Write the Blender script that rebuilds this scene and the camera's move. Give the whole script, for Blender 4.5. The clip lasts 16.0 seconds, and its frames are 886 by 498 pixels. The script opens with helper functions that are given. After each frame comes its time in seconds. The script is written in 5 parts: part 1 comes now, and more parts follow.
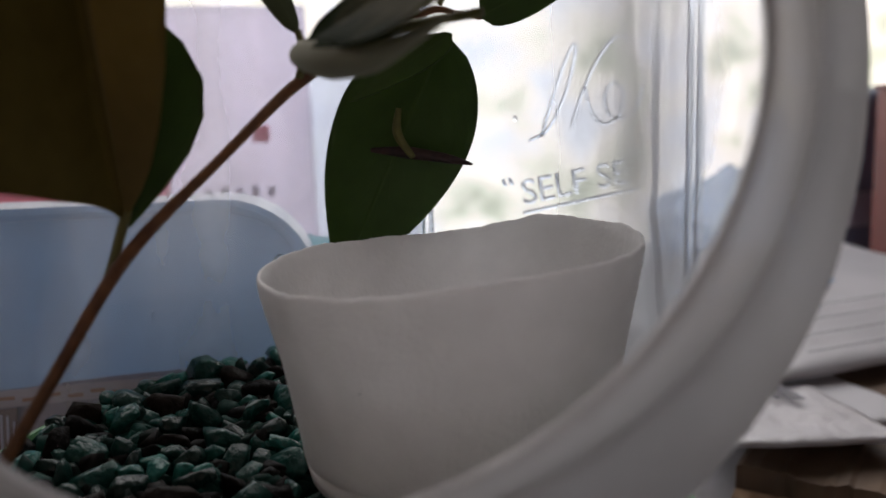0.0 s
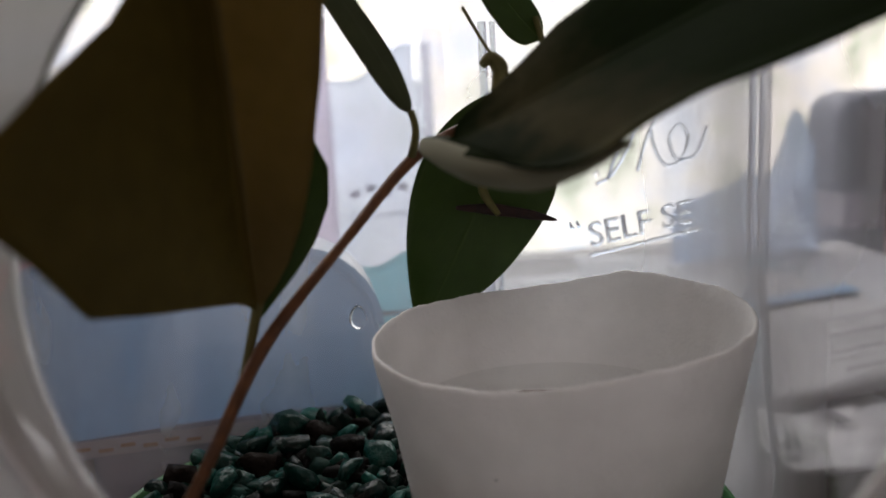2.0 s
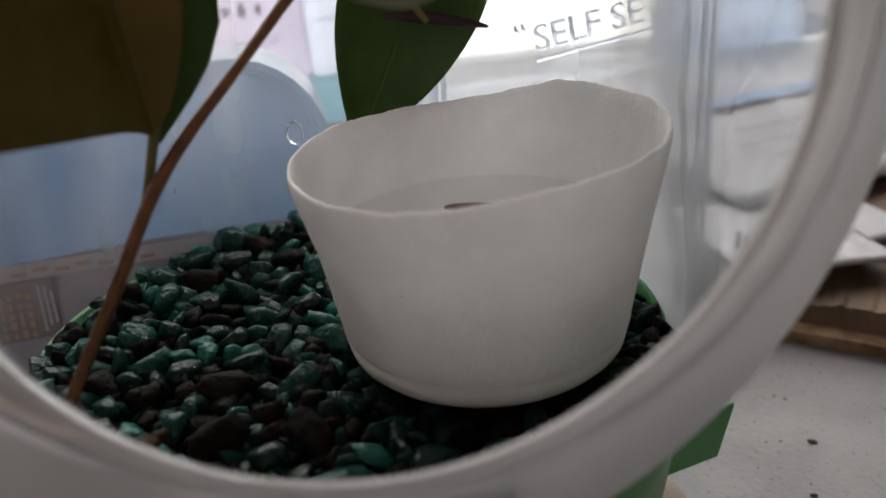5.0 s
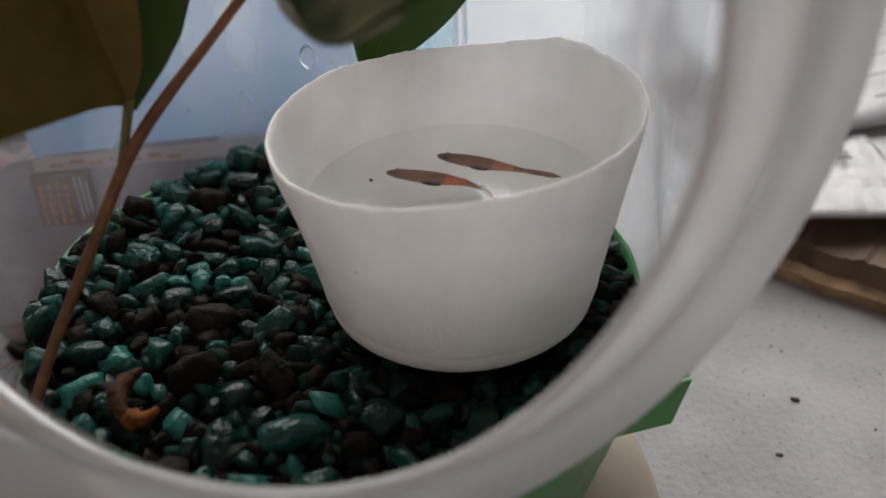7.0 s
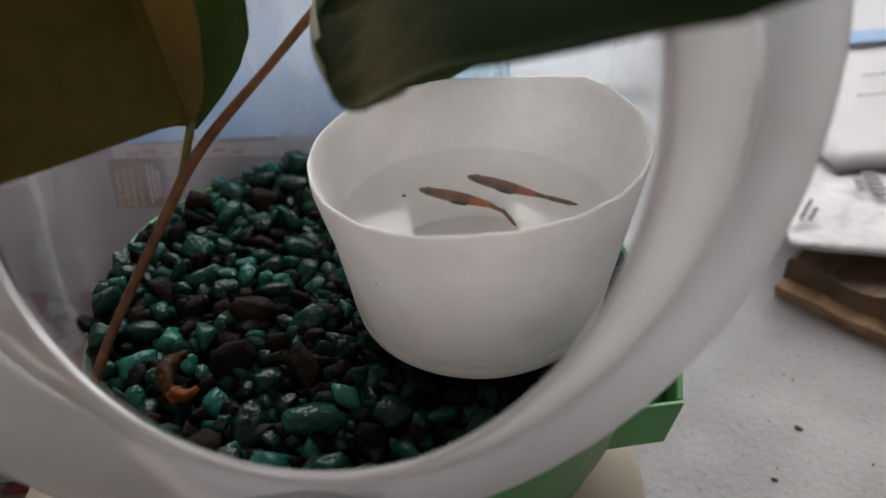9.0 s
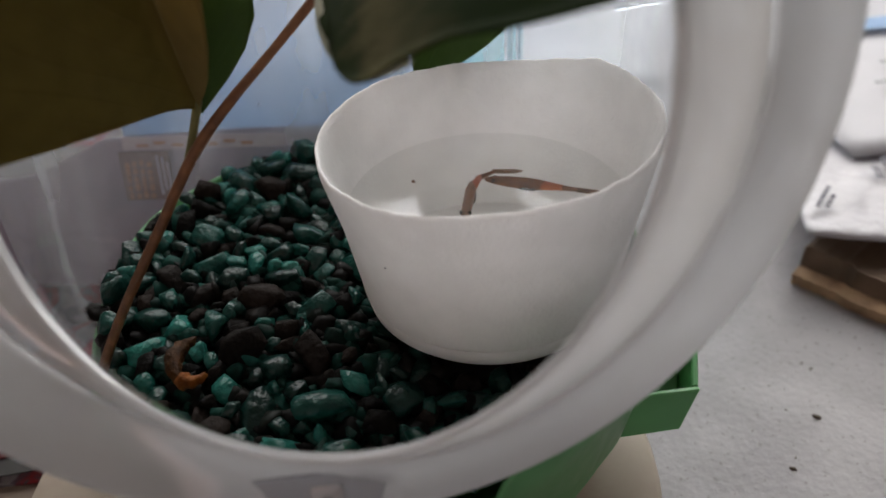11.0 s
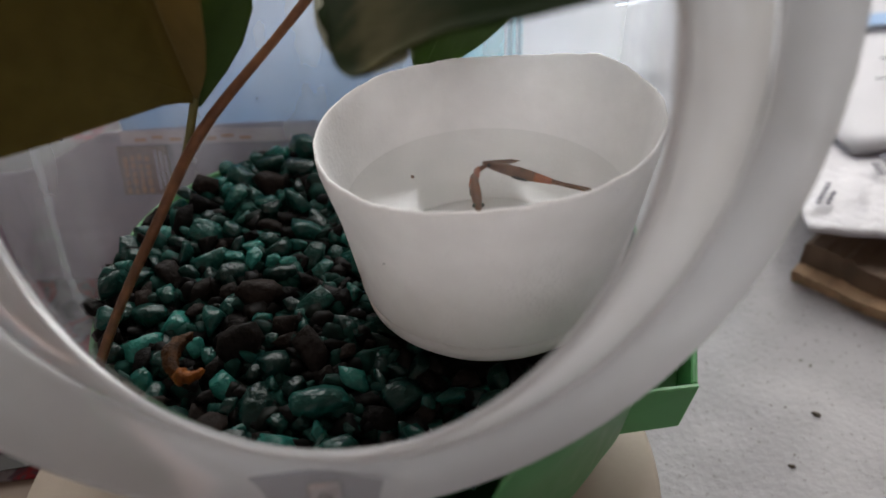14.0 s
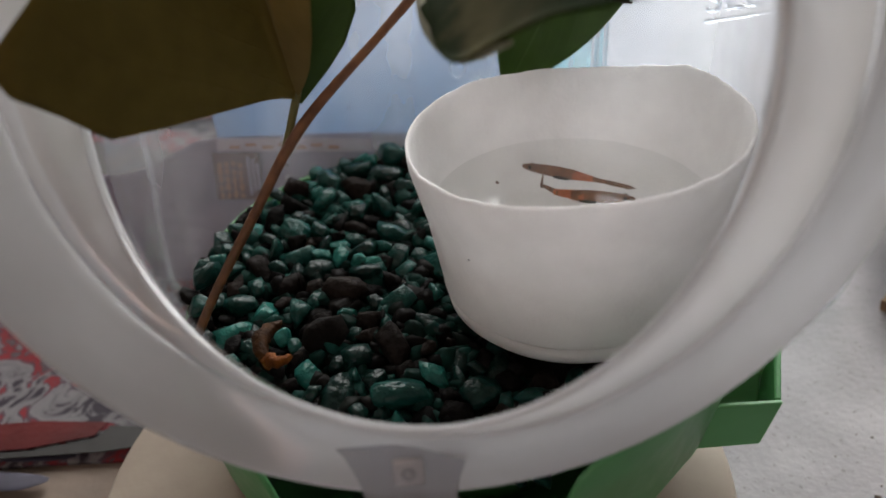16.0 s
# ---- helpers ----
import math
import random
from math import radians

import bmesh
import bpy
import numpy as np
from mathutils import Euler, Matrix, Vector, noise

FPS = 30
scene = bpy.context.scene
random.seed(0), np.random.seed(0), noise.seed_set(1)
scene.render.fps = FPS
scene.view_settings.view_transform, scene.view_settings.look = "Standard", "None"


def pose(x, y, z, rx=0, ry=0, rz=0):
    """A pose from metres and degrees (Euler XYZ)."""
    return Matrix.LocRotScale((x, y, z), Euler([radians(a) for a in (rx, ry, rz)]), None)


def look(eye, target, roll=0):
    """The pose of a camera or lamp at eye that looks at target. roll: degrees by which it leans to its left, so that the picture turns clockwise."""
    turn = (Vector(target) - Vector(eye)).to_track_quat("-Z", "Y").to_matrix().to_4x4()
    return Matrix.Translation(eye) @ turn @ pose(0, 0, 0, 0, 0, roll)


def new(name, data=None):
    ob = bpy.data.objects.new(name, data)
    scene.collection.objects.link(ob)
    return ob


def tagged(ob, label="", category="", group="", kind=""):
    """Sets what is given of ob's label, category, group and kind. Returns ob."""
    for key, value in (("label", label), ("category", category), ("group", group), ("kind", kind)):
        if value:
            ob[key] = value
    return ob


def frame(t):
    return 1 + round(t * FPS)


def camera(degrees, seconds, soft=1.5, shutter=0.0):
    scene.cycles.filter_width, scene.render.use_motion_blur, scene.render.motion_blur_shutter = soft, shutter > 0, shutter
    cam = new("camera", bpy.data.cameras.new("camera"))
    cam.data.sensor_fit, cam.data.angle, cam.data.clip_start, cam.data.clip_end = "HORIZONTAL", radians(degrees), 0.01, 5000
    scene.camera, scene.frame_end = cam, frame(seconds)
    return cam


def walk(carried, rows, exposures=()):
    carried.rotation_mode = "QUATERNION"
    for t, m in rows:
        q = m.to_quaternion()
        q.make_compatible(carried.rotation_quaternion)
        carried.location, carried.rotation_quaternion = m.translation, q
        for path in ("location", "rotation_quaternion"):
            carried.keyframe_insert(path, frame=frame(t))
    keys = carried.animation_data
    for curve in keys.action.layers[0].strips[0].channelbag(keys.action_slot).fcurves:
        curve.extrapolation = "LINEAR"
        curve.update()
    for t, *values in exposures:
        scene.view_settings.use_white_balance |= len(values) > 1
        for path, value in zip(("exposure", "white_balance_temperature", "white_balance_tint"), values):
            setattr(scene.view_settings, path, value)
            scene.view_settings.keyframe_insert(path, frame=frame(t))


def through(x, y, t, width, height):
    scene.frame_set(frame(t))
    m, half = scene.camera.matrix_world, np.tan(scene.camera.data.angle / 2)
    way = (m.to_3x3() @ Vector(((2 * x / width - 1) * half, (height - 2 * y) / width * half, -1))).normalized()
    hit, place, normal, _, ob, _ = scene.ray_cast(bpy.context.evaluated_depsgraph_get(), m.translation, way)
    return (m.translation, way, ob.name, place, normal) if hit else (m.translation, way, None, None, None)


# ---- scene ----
cam = camera(58.11, 16.0, 1.6)
PATH = [
    (0, (-0.03301, -0.12194, 0.11279), (-0.00362, 0.07341, 0.08157), -1.96),
    (0.5, (-0.03839, -0.12062, 0.11344), (-0.01143, 0.07537, 0.08408), -1.81),
    (1, (-0.04056, -0.12123, 0.11227), (-0.01502, 0.07582, 0.08949), -2.11),
    (1.5, (-0.04818, -0.12138, 0.12100), (-0.02420, 0.07394, 0.08531), -2.43),
    (2, (-0.05197, -0.11816, 0.12777), (-0.02019, 0.07630, 0.09351), -2.80),
    (2.5, (-0.05952, -0.11987, 0.12426), (-0.02981, 0.07439, 0.08711), -3.90),
    (3, (-0.06133, -0.11917, 0.11907), (-0.02879, 0.07511, 0.08451), -3.35),
    (3.5, (-0.06230, -0.11901, 0.11563), (-0.03172, 0.07563, 0.08126), -4.58),
    (4, (-0.06124, -0.11891, 0.11611), (-0.03252, 0.07598, 0.08159), -4.36),
    (4.5, (-0.04591, -0.11470, 0.11550), (-0.02569, 0.07680, 0.06147), -6.35),
    (5, (-0.03800, -0.11850, 0.12925), (-0.01129, 0.06210, 0.04758), -4.56),
    (5.2, (-0.03344, -0.12086, 0.13030), (-0.01172, 0.05664, 0.04074), -5.78),
    (7.3, (-0.01480, -0.11424, 0.15209), (-0.01502, 0.04962, 0.03741), -2.35),
    (7.5, (-0.01295, -0.12061, 0.15443), (-0.01464, 0.04306, 0.03949), -1.84),
    (8, (-0.01190, -0.12358, 0.16111), (-0.02244, 0.03905, 0.04518), -2.69),
    (8.5, (-0.00880, -0.12340, 0.16259), (-0.02075, 0.03805, 0.04515), -1.81),
    (9, (-0.00840, -0.12325, 0.16149), (-0.02211, 0.03861, 0.04481), -2.03),
    (9.2, (-0.00985, -0.12255, 0.16061), (-0.02435, 0.03872, 0.04321), -2.41),
    (11.5, (-0.00744, -0.12325, 0.15797), (-0.02471, 0.03823, 0.04124), -3.15),
    (12, (-0.00744, -0.12191, 0.15773), (-0.02342, 0.03877, 0.03971), -2.87),
    (12.5, (-0.00695, -0.12175, 0.15759), (-0.02246, 0.03923, 0.03994), -2.87),
    (13, (-0.00700, -0.12162, 0.15780), (-0.02260, 0.03890, 0.03952), -2.90),
    (13.5, (-0.00732, -0.12194, 0.15774), (-0.02332, 0.03852, 0.03943), -2.88),
    (14, (-0.00777, -0.12254, 0.15765), (-0.02474, 0.03829, 0.03999), -2.94),
    (14.5, (-0.00832, -0.12279, 0.15655), (-0.02889, 0.03795, 0.03935), -3.38),
    (15, (-0.00841, -0.12465, 0.15492), (-0.03671, 0.03641, 0.03978), -4.38),
    (15.5, (-0.00900, -0.12525, 0.15492), (-0.03818, 0.03663, 0.04116), -4.01),
    (16, (-0.00992, -0.12900, 0.15446), (-0.04434, 0.03448, 0.04451), -3.98),
]
cam.data.dof.use_dof, cam.data.dof.focus_distance, cam.data.dof.aperture_fstop = True, 0.155, 15.0
walk(cam, [(t, look(e, a, r)) for t, e, a, r in PATH], [(0, -0.82, 7150, 20), (1.5, -0.78, 7300, 20), (2.8, -0.58, 7450, 18), (3.8, -0.50, 7650, 20), (4.5, -0.44, 7400, 18), (5.2, -0.16, 7300, 16), (7.5, 0.18, 7250, 16), (14.5, 0.30, 7150, 16), (16, 0.36, 7150, 16)])

# ---- light ----
world = bpy.data.worlds.new("sky_world")
scene.world = world
world.use_nodes = True
wn = world.node_tree
sky = wn.nodes.new("ShaderNodeTexSky")
sky.sky_type = "NISHITA"
sky.sun_disc = False
sky.sun_elevation, sky.sun_rotation = radians(38), radians(-25)
wn.links.new(sky.outputs[0], wn.nodes["Background"].inputs[0])
wn.nodes["Background"].inputs[1].default_value = 0.1
sun = new("sun", bpy.data.lights.new("sun", "SUN"))
sun.data.energy, sun.data.angle, sun.data.color = 1.0, radians(12), (1, 0.96, 0.9)
sun.matrix_world = look((0.25, 1.6, 1.5), (0, 0.3, 0.1))
WINDOW_POWER, FILL_POWER = 10.0, 3.8


def window_light(name, m, w, h, power, colour):
    d = bpy.data.lights.new(name, "AREA")
    d.shape, d.size, d.size_y, d.energy, d.color = "RECTANGLE", w, h, power, colour
    ob = new(name, d)
    ob.matrix_world = m
    return ob


window_light("window_daylight", look((0.05, 0.535, 0.56), (0.05, -1, 0.30)), 1.1, 0.9, WINDOW_POWER, (0.90, 0.955, 1.0))
# added fill lamp behind the camera, warms and brightens the near sides
window_light("front_fill", look((-0.3, -1.93, 1.0), (-0.2, 0, 0.2)), 1.1, 1.0, FILL_POWER, (1.0, 0.69, 0.56))


# ---- materials ----
def mat(name):
    m = bpy.data.materials.new(name)
    m.use_nodes = True
    n = m.node_tree.nodes
    return m, n, m.node_tree.links, n["Principled BSDF"]


def ramp(nodes, stops):
    r = nodes.new("ShaderNodeValToRGB")
    while len(r.color_ramp.elements) < len(stops):
        r.color_ramp.elements.new(0.5)
    for e, (p, c) in zip(r.color_ramp.elements, stops):
        e.position, e.color = p, (*c, 1)
    return r


def surface(name, dark, light, scale=60.0, rough=0.5, bump=0.15, bump_scale=None, metal=0.0, detail=6.0, spec=0.5, sss=0.0, distance=0.0006):
    """A surface whose colour wanders between two tones at one scale and whose relief is finer."""
    m, n, l, b = mat(name)
    co = n.new("ShaderNodeTexCoord")
    t = n.new("ShaderNodeTexNoise")
    t.inputs["Scale"].default_value, t.inputs["Detail"].default_value = scale, detail
    l.new(co.outputs["Object"], t.inputs["Vector"])
    r = ramp(n, [(0.3, dark), (0.7, light)])
    l.new(t.outputs["Fac"], r.inputs[0])
    l.new(r.outputs[0], b.inputs["Base Color"])
    f = n.new("ShaderNodeTexNoise")
    f.inputs["Scale"].default_value, f.inputs["Detail"].default_value = bump_scale or scale * 7, 4
    l.new(co.outputs["Object"], f.inputs["Vector"])
    bp = n.new("ShaderNodeBump")
    bp.inputs["Strength"].default_value, bp.inputs["Distance"].default_value = bump, distance
    l.new(f.outputs["Fac"], bp.inputs["Height"])
    l.new(bp.outputs[0], b.inputs["Normal"])
    rr = n.new("ShaderNodeMapRange")
    rr.inputs[3].default_value, rr.inputs[4].default_value = max(0.02, rough - 0.1), min(1, rough + 0.1)
    l.new(f.outputs["Fac"], rr.inputs[0])
    l.new(rr.outputs[0], b.inputs["Roughness"])
    b.inputs["Metallic"].default_value = metal
    b.inputs["Specular IOR Level"].default_value = spec
    if sss:
        b.inputs["Subsurface Weight"].default_value = sss
        b.inputs["Subsurface Radius"].default_value = (0.004, 0.004, 0.004)
        b.inputs["Subsurface Scale"].default_value = 1.0
    return m


def plastic_sheet(name, clear, tint, haze=(0.82, 0.85, 0.88), rough=0.12, wave=0.25, streaks=0.0, gloss=0.045, edge=0.55, glow_through=0.55):
    """Thin milky plastic: part of the light goes straight through, part is scattered, a little is mirrored."""
    m, n, l, b = mat(name)
    n.remove(b)
    out = n["Material Output"]
    co = n.new("ShaderNodeTexCoord")
    t = n.new("ShaderNodeTexNoise")
    t.inputs["Scale"].default_value, t.inputs["Detail"].default_value = 38, 5
    l.new(co.outputs["Object"], t.inputs["Vector"])
    bp = n.new("ShaderNodeBump")
    bp.inputs["Strength"].default_value, bp.inputs["Distance"].default_value = wave, 0.002
    l.new(t.outputs["Fac"], bp.inputs["Height"])
    tr = n.new("ShaderNodeBsdfTransparent")
    tr.inputs[0].default_value = (*tint, 1)
    di, tl, ad = n.new("ShaderNodeBsdfDiffuse"), n.new("ShaderNodeBsdfTranslucent"), n.new("ShaderNodeMixShader")
    di.inputs[0].default_value = (*haze, 1)
    tl.inputs[0].default_value = (*haze, 1)
    ad.inputs[0].default_value = glow_through
    l.new(di.outputs[0], ad.inputs[1])
    l.new(tl.outputs[0], ad.inputs[2])
    mr = n.new("ShaderNodeMapRange")
    mr.inputs[1].default_value, mr.inputs[2].default_value = 0.25, 0.75
    mr.inputs[3].default_value, mr.inputs[4].default_value = max(0.0, 1 - clear - 0.1), min(1, 1 - clear + 0.1)
    l.new(t.outputs["Fac"], mr.inputs[0])
    haze_amount = mr.outputs[0]
    if streaks:
        # upright flow marks of the moulding
        mp = n.new("ShaderNodeMapping")
        mp.inputs["Scale"].default_value = (45, 45, 6)
        l.new(co.outputs["Object"], mp.inputs["Vector"])
        st = n.new("ShaderNodeTexNoise")
        st.inputs["Scale"].default_value, st.inputs["Detail"].default_value = 1.0, 3
        l.new(mp.outputs[0], st.inputs["Vector"])
        sr = n.new("ShaderNodeMapRange")
        sr.inputs[1].default_value, sr.inputs[2].default_value = 0.42, 0.72
        sr.inputs[3].default_value, sr.inputs[4].default_value = 0.0, streaks
        l.new(st.outputs["Fac"], sr.inputs[0])
        sm = n.new("ShaderNodeMath")
        sm.operation = "ADD"
        l.new(mr.outputs[0], sm.inputs[0])
        l.new(sr.outputs[0], sm.inputs[1])
        # the wall is thicker and milkier at its sides
        sx = n.new("ShaderNodeSeparateXYZ")
        l.new(co.outputs["Object"], sx.inputs[0])
        sd = n.new("ShaderNodeMapRange")
        sb = n.new("ShaderNodeMath")
        sb.operation = "MULTIPLY"
        sb.inputs[1].default_value = -0.60
        l.new(sx.outputs[0], sb.inputs[0])
        sa = n.new("ShaderNodeMath")
        sa.operation = "MAXIMUM"
        l.new(sx.outputs[0], sa.inputs[0])
        l.new(sb.outputs[0], sa.inputs[1])
        sd.inputs[1].default_value, sd.inputs[2].default_value = 0.050, 0.060
        sd.inputs[3].default_value, sd.inputs[4].default_value = 0.0, streaks * 3.0
        l.new(sa.outputs[0], sd.inputs[0])
        s2 = n.new("ShaderNodeMath")
        s2.operation, s2.use_clamp = "ADD", True
        l.new(sm.outputs[0], s2.inputs[0])
        l.new(sd.outputs[0], s2.inputs[1])
        haze_amount = s2.outputs[0]
        l.new(st.outputs["Fac"], bp.inputs["Height"])
    mx = n.new("ShaderNodeMixShader")
    l.new(haze_amount, mx.inputs[0])
    l.new(tr.outputs[0], mx.inputs[1])
    l.new(ad.outputs[0], mx.inputs[2])
    gl = n.new("ShaderNodeBsdfGlossy")
    gl.inputs["Roughness"].default_value = rough
    l.new(bp.outputs[0], gl.inputs["Normal"])
    lf = n.new("ShaderNodeLayerWeight")
    lf.inputs[0].default_value = 0.5
    pw = n.new("ShaderNodeMath")
    pw.operation = "POWER"
    pw.inputs[1].default_value = 4.0
    l.new(lf.outputs["Facing"], pw.inputs[0])
    lw = n.new("ShaderNodeMapRange")
    lw.inputs[3].default_value, lw.inputs[4].default_value = gloss, edge
    l.new(pw.outputs[0], lw.inputs[0])
    mg = n.new("ShaderNodeMixShader")
    l.new(lw.outputs[0], mg.inputs[0])
    l.new(mx.outputs[0], mg.inputs[1])
    l.new(gl.outputs[0], mg.inputs[2])
    l.new(mg.outputs[0], out.inputs[0])
    return m


def stone_paint(name, tones, rough, island=False):
    m, n, l, b = mat(name)
    oi = n.new("ShaderNodeObjectInfo")
    r = ramp(n, tones)
    if island:
        oi = n.new("ShaderNodeNewGeometry")
    l.new(oi.outputs["Random Per Island" if island else "Random"], r.inputs[0])
    co = n.new("ShaderNodeTexCoord")
    t = n.new("ShaderNodeTexNoise")
    t.inputs["Scale"].default_value, t.inputs["Detail"].default_value = (420 if island else 1.1), 4
    l.new(co.outputs["Object"], t.inputs["Vector"])
    mx = n.new("ShaderNodeMixRGB")
    mx.blend_type = "MULTIPLY"
    mx.inputs[0].default_value = 0.75 if island else 0.45
    wr = ramp(n, [(0.35, (0.35, 0.33, 0.3)), (0.62, (1, 1, 1))])
    l.new(t.outputs["Fac"], wr.inputs[0])
    l.new(r.outputs[0], mx.inputs[1])
    l.new(wr.outputs[0], mx.inputs[2])
    l.new(mx.outputs[0], b.inputs["Base Color"])
    b.inputs["Roughness"].default_value = rough
    bp = n.new("ShaderNodeBump")
    bp.inputs["Strength"].default_value, bp.inputs["Distance"].default_value = (0.35, 0.0006) if island else (0.22, 0.03)
    l.new(t.outputs["Fac"], bp.inputs["Height"])
    l.new(bp.outputs[0], b.inputs["Normal"])
    return m


def leaf_paint(name, face, vein, through, scale=260.0, rough=0.45, felt=None, thin=0.14):
    m, n, l, b = mat(name)
    out = n["Material Output"]
    uv = n.new("ShaderNodeUVMap")
    sp = n.new("ShaderNodeSeparateXYZ")
    l.new(uv.outputs[0], sp.inputs[0])
    # veins run out from the midrib at a slant
    ab = n.new("ShaderNodeMath")
    ab.operation = "ABSOLUTE"
    l.new(sp.outputs[1], ab.inputs[0])
    mu = n.new("ShaderNodeMath")
    mu.operation = "MULTIPLY_ADD"
    mu.inputs[1].default_value = -0.55
    l.new(ab.outputs[0], mu.inputs[0])
    l.new(sp.outputs[0], mu.inputs[2])
    sc = n.new("ShaderNodeMath")
    sc.operation = "MULTIPLY"
    sc.inputs[1].default_value = 52
    l.new(mu.outputs[0], sc.inputs[0])
    si = n.new("ShaderNodeMath")
    si.operation = "SINE"
    l.new(sc.outputs[0], si.inputs[0])
    t = n.new("ShaderNodeTexNoise")
    t.inputs["Scale"].default_value, t.inputs["Detail"].default_value = scale, 6
    co = n.new("ShaderNodeTexCoord")
    l.new(co.outputs["Object"], t.inputs["Vector"])
    r = ramp(n, [(0.25, tuple(c * 0.72 for c in face)), (0.75, face)])
    l.new(t.outputs["Fac"], r.inputs[0])
    vr = ramp(n, [(0.95, (0, 0, 0)), (1.0, (0.22, 0.22, 0.22))])
    l.new(si.outputs[0], vr.inputs[0])
    mr = ramp(n, [(0.0, (1, 1, 1)), (0.05, (0, 0, 0))])
    l.new(ab.outputs[0], mr.inputs[0])
    mxm = n.new("ShaderNodeMath")
    mxm.operation = "MAXIMUM"
    l.new(vr.outputs[0], mxm.inputs[0])
    l.new(mr.outputs[0], mxm.inputs[1])
    mx = n.new("ShaderNodeMixRGB")
    l.new(mxm.outputs[0], mx.inputs[0])
    l.new(r.outputs[0], mx.inputs[1])
    mx.inputs[2].default_value = (*vein, 1)
    colour = mx.outputs[0]
    if felt:
        # pale felt towards the stalk end of the blade, in uneven patches
        fr = ramp(n, [(0.0, (0.0, 0.0, 0.0)), (0.05, (0.05, 0.05, 0.05)), (0.12, (0.50, 0.50, 0.50)), (0.20, (0.22, 0.22, 0.22)), (0.28, (0, 0, 0))])
        w = n.new("ShaderNodeMath")
        w.operation = "MULTIPLY_ADD"
        w.inputs[1].default_value = 0.16
        l.new(t.outputs["Fac"], w.inputs[0])
        w2 = n.new("ShaderNodeMath")
        w2.operation = "ADD"
        w2.inputs[1].default_value = -0.08
        l.new(sp.outputs[0], w2.inputs[0])
        l.new(w2.outputs[0], w.inputs[2])
        l.new(w.outputs[0], fr.inputs[0])
        fm = n.new("ShaderNodeMixRGB")
        l.new(fr.outputs[0], fm.inputs[0])
        l.new(colour, fm.inputs[1])
        fm.inputs[2].default_value = (*felt, 1)
        colour = fm.outputs[0]
    l.new(colour, b.inputs["Base Color"])
    b.inputs["Roughness"].default_value = rough
    b.inputs["Specular IOR Level"].default_value = 0.30 if rough < 0.5 else 0.12
    bp = n.new("ShaderNodeBump")
    bp.inputs["Strength"].default_value, bp.inputs["Distance"].default_value = 0.3, 0.0008
    l.new(mxm.outputs[0], bp.inputs["Height"])
    l.new(bp.outputs[0], b.inputs["Normal"])
    tl = n.new("ShaderNodeBsdfTranslucent")
    tl.inputs[0].default_value = (*through, 1)
    ms = n.new("ShaderNodeMixShader")
    ms.inputs[0].default_value = thin
    l.new(b.outputs[0], ms.inputs[1])
    l.new(tl.outputs[0], ms.inputs[2])
    l.new(ms.outputs[0], out.inputs[0])
    return m


WALL = surface("wall_paint", (0.36, 0.32, 0.28), (0.44, 0.39, 0.35), 6, 0.8, 0.2, 90)
TABLE = surface("white_table", (0.180, 0.174, 0.186), (0.258, 0.249, 0.264), 45, 0.5, 0.55, 520, detail=10.0, distance=0.0005)


def painted_wear(m):
    """Fine dark flecks and rubbed pale spots over a painted top."""
    n, l = m.node_tree.nodes, m.node_tree.links
    b = n["Principled BSDF"]
    base = b.inputs["Base Color"].links[0].from_socket
    co = n.new("ShaderNodeTexCoord")
    f = n.new("ShaderNodeTexNoise")
    f.inputs["Scale"].default_value, f.inputs["Detail"].default_value = 620, 3
    l.new(co.outputs["Object"], f.inputs["Vector"])
    r = ramp(n, [(0.30, (0.55, 0.52, 0.50)), (0.38, (1, 1, 1)), (0.66, (1, 1, 1)), (0.72, (1.0, 1.0, 1.0))])
    l.new(f.outputs["Fac"], r.inputs[0])
    x = n.new("ShaderNodeMixRGB")
    x.blend_type = "MULTIPLY"
    x.inputs[0].default_value = 0.8
    l.new(base, x.inputs[1])
    l.new(r.outputs[0], x.inputs[2])
    l.new(x.outputs[0], b.inputs["Base Color"])


painted_wear(TABLE)
FLOOR = surface("floor_boards", (0.16, 0.11, 0.08), (0.25, 0.18, 0.13), 8, 0.5)
FOAM = surface("white_foam", (0.80, 0.79, 0.78), (0.90, 0.89, 0.88), 90, 0.7, 0.35, 1300, spec=0.3, sss=0.35, distance=0.0005)


def foam_beads(m):
    """The pressed beads of the foam: shallow cells over the fine grain."""
    n, l = m.node_tree.nodes, m.node_tree.links
    b = n["Principled BSDF"]
    co, v, bp = n.new("ShaderNodeTexCoord"), n.new("ShaderNodeTexVoronoi"), n.new("ShaderNodeBump")
    v.inputs["Scale"].default_value = 520
    l.new(co.outputs["Object"], v.inputs["Vector"])
    bp.invert = True
    bp.inputs["Strength"].default_value, bp.inputs["Distance"].default_value = 0.12, 0.0005
    l.new(v.outputs["Distance"], bp.inputs["Height"])
    l.new(b.inputs["Normal"].links[0].from_socket, bp.inputs["Normal"])
    l.new(bp.outputs[0], b.inputs["Normal"])


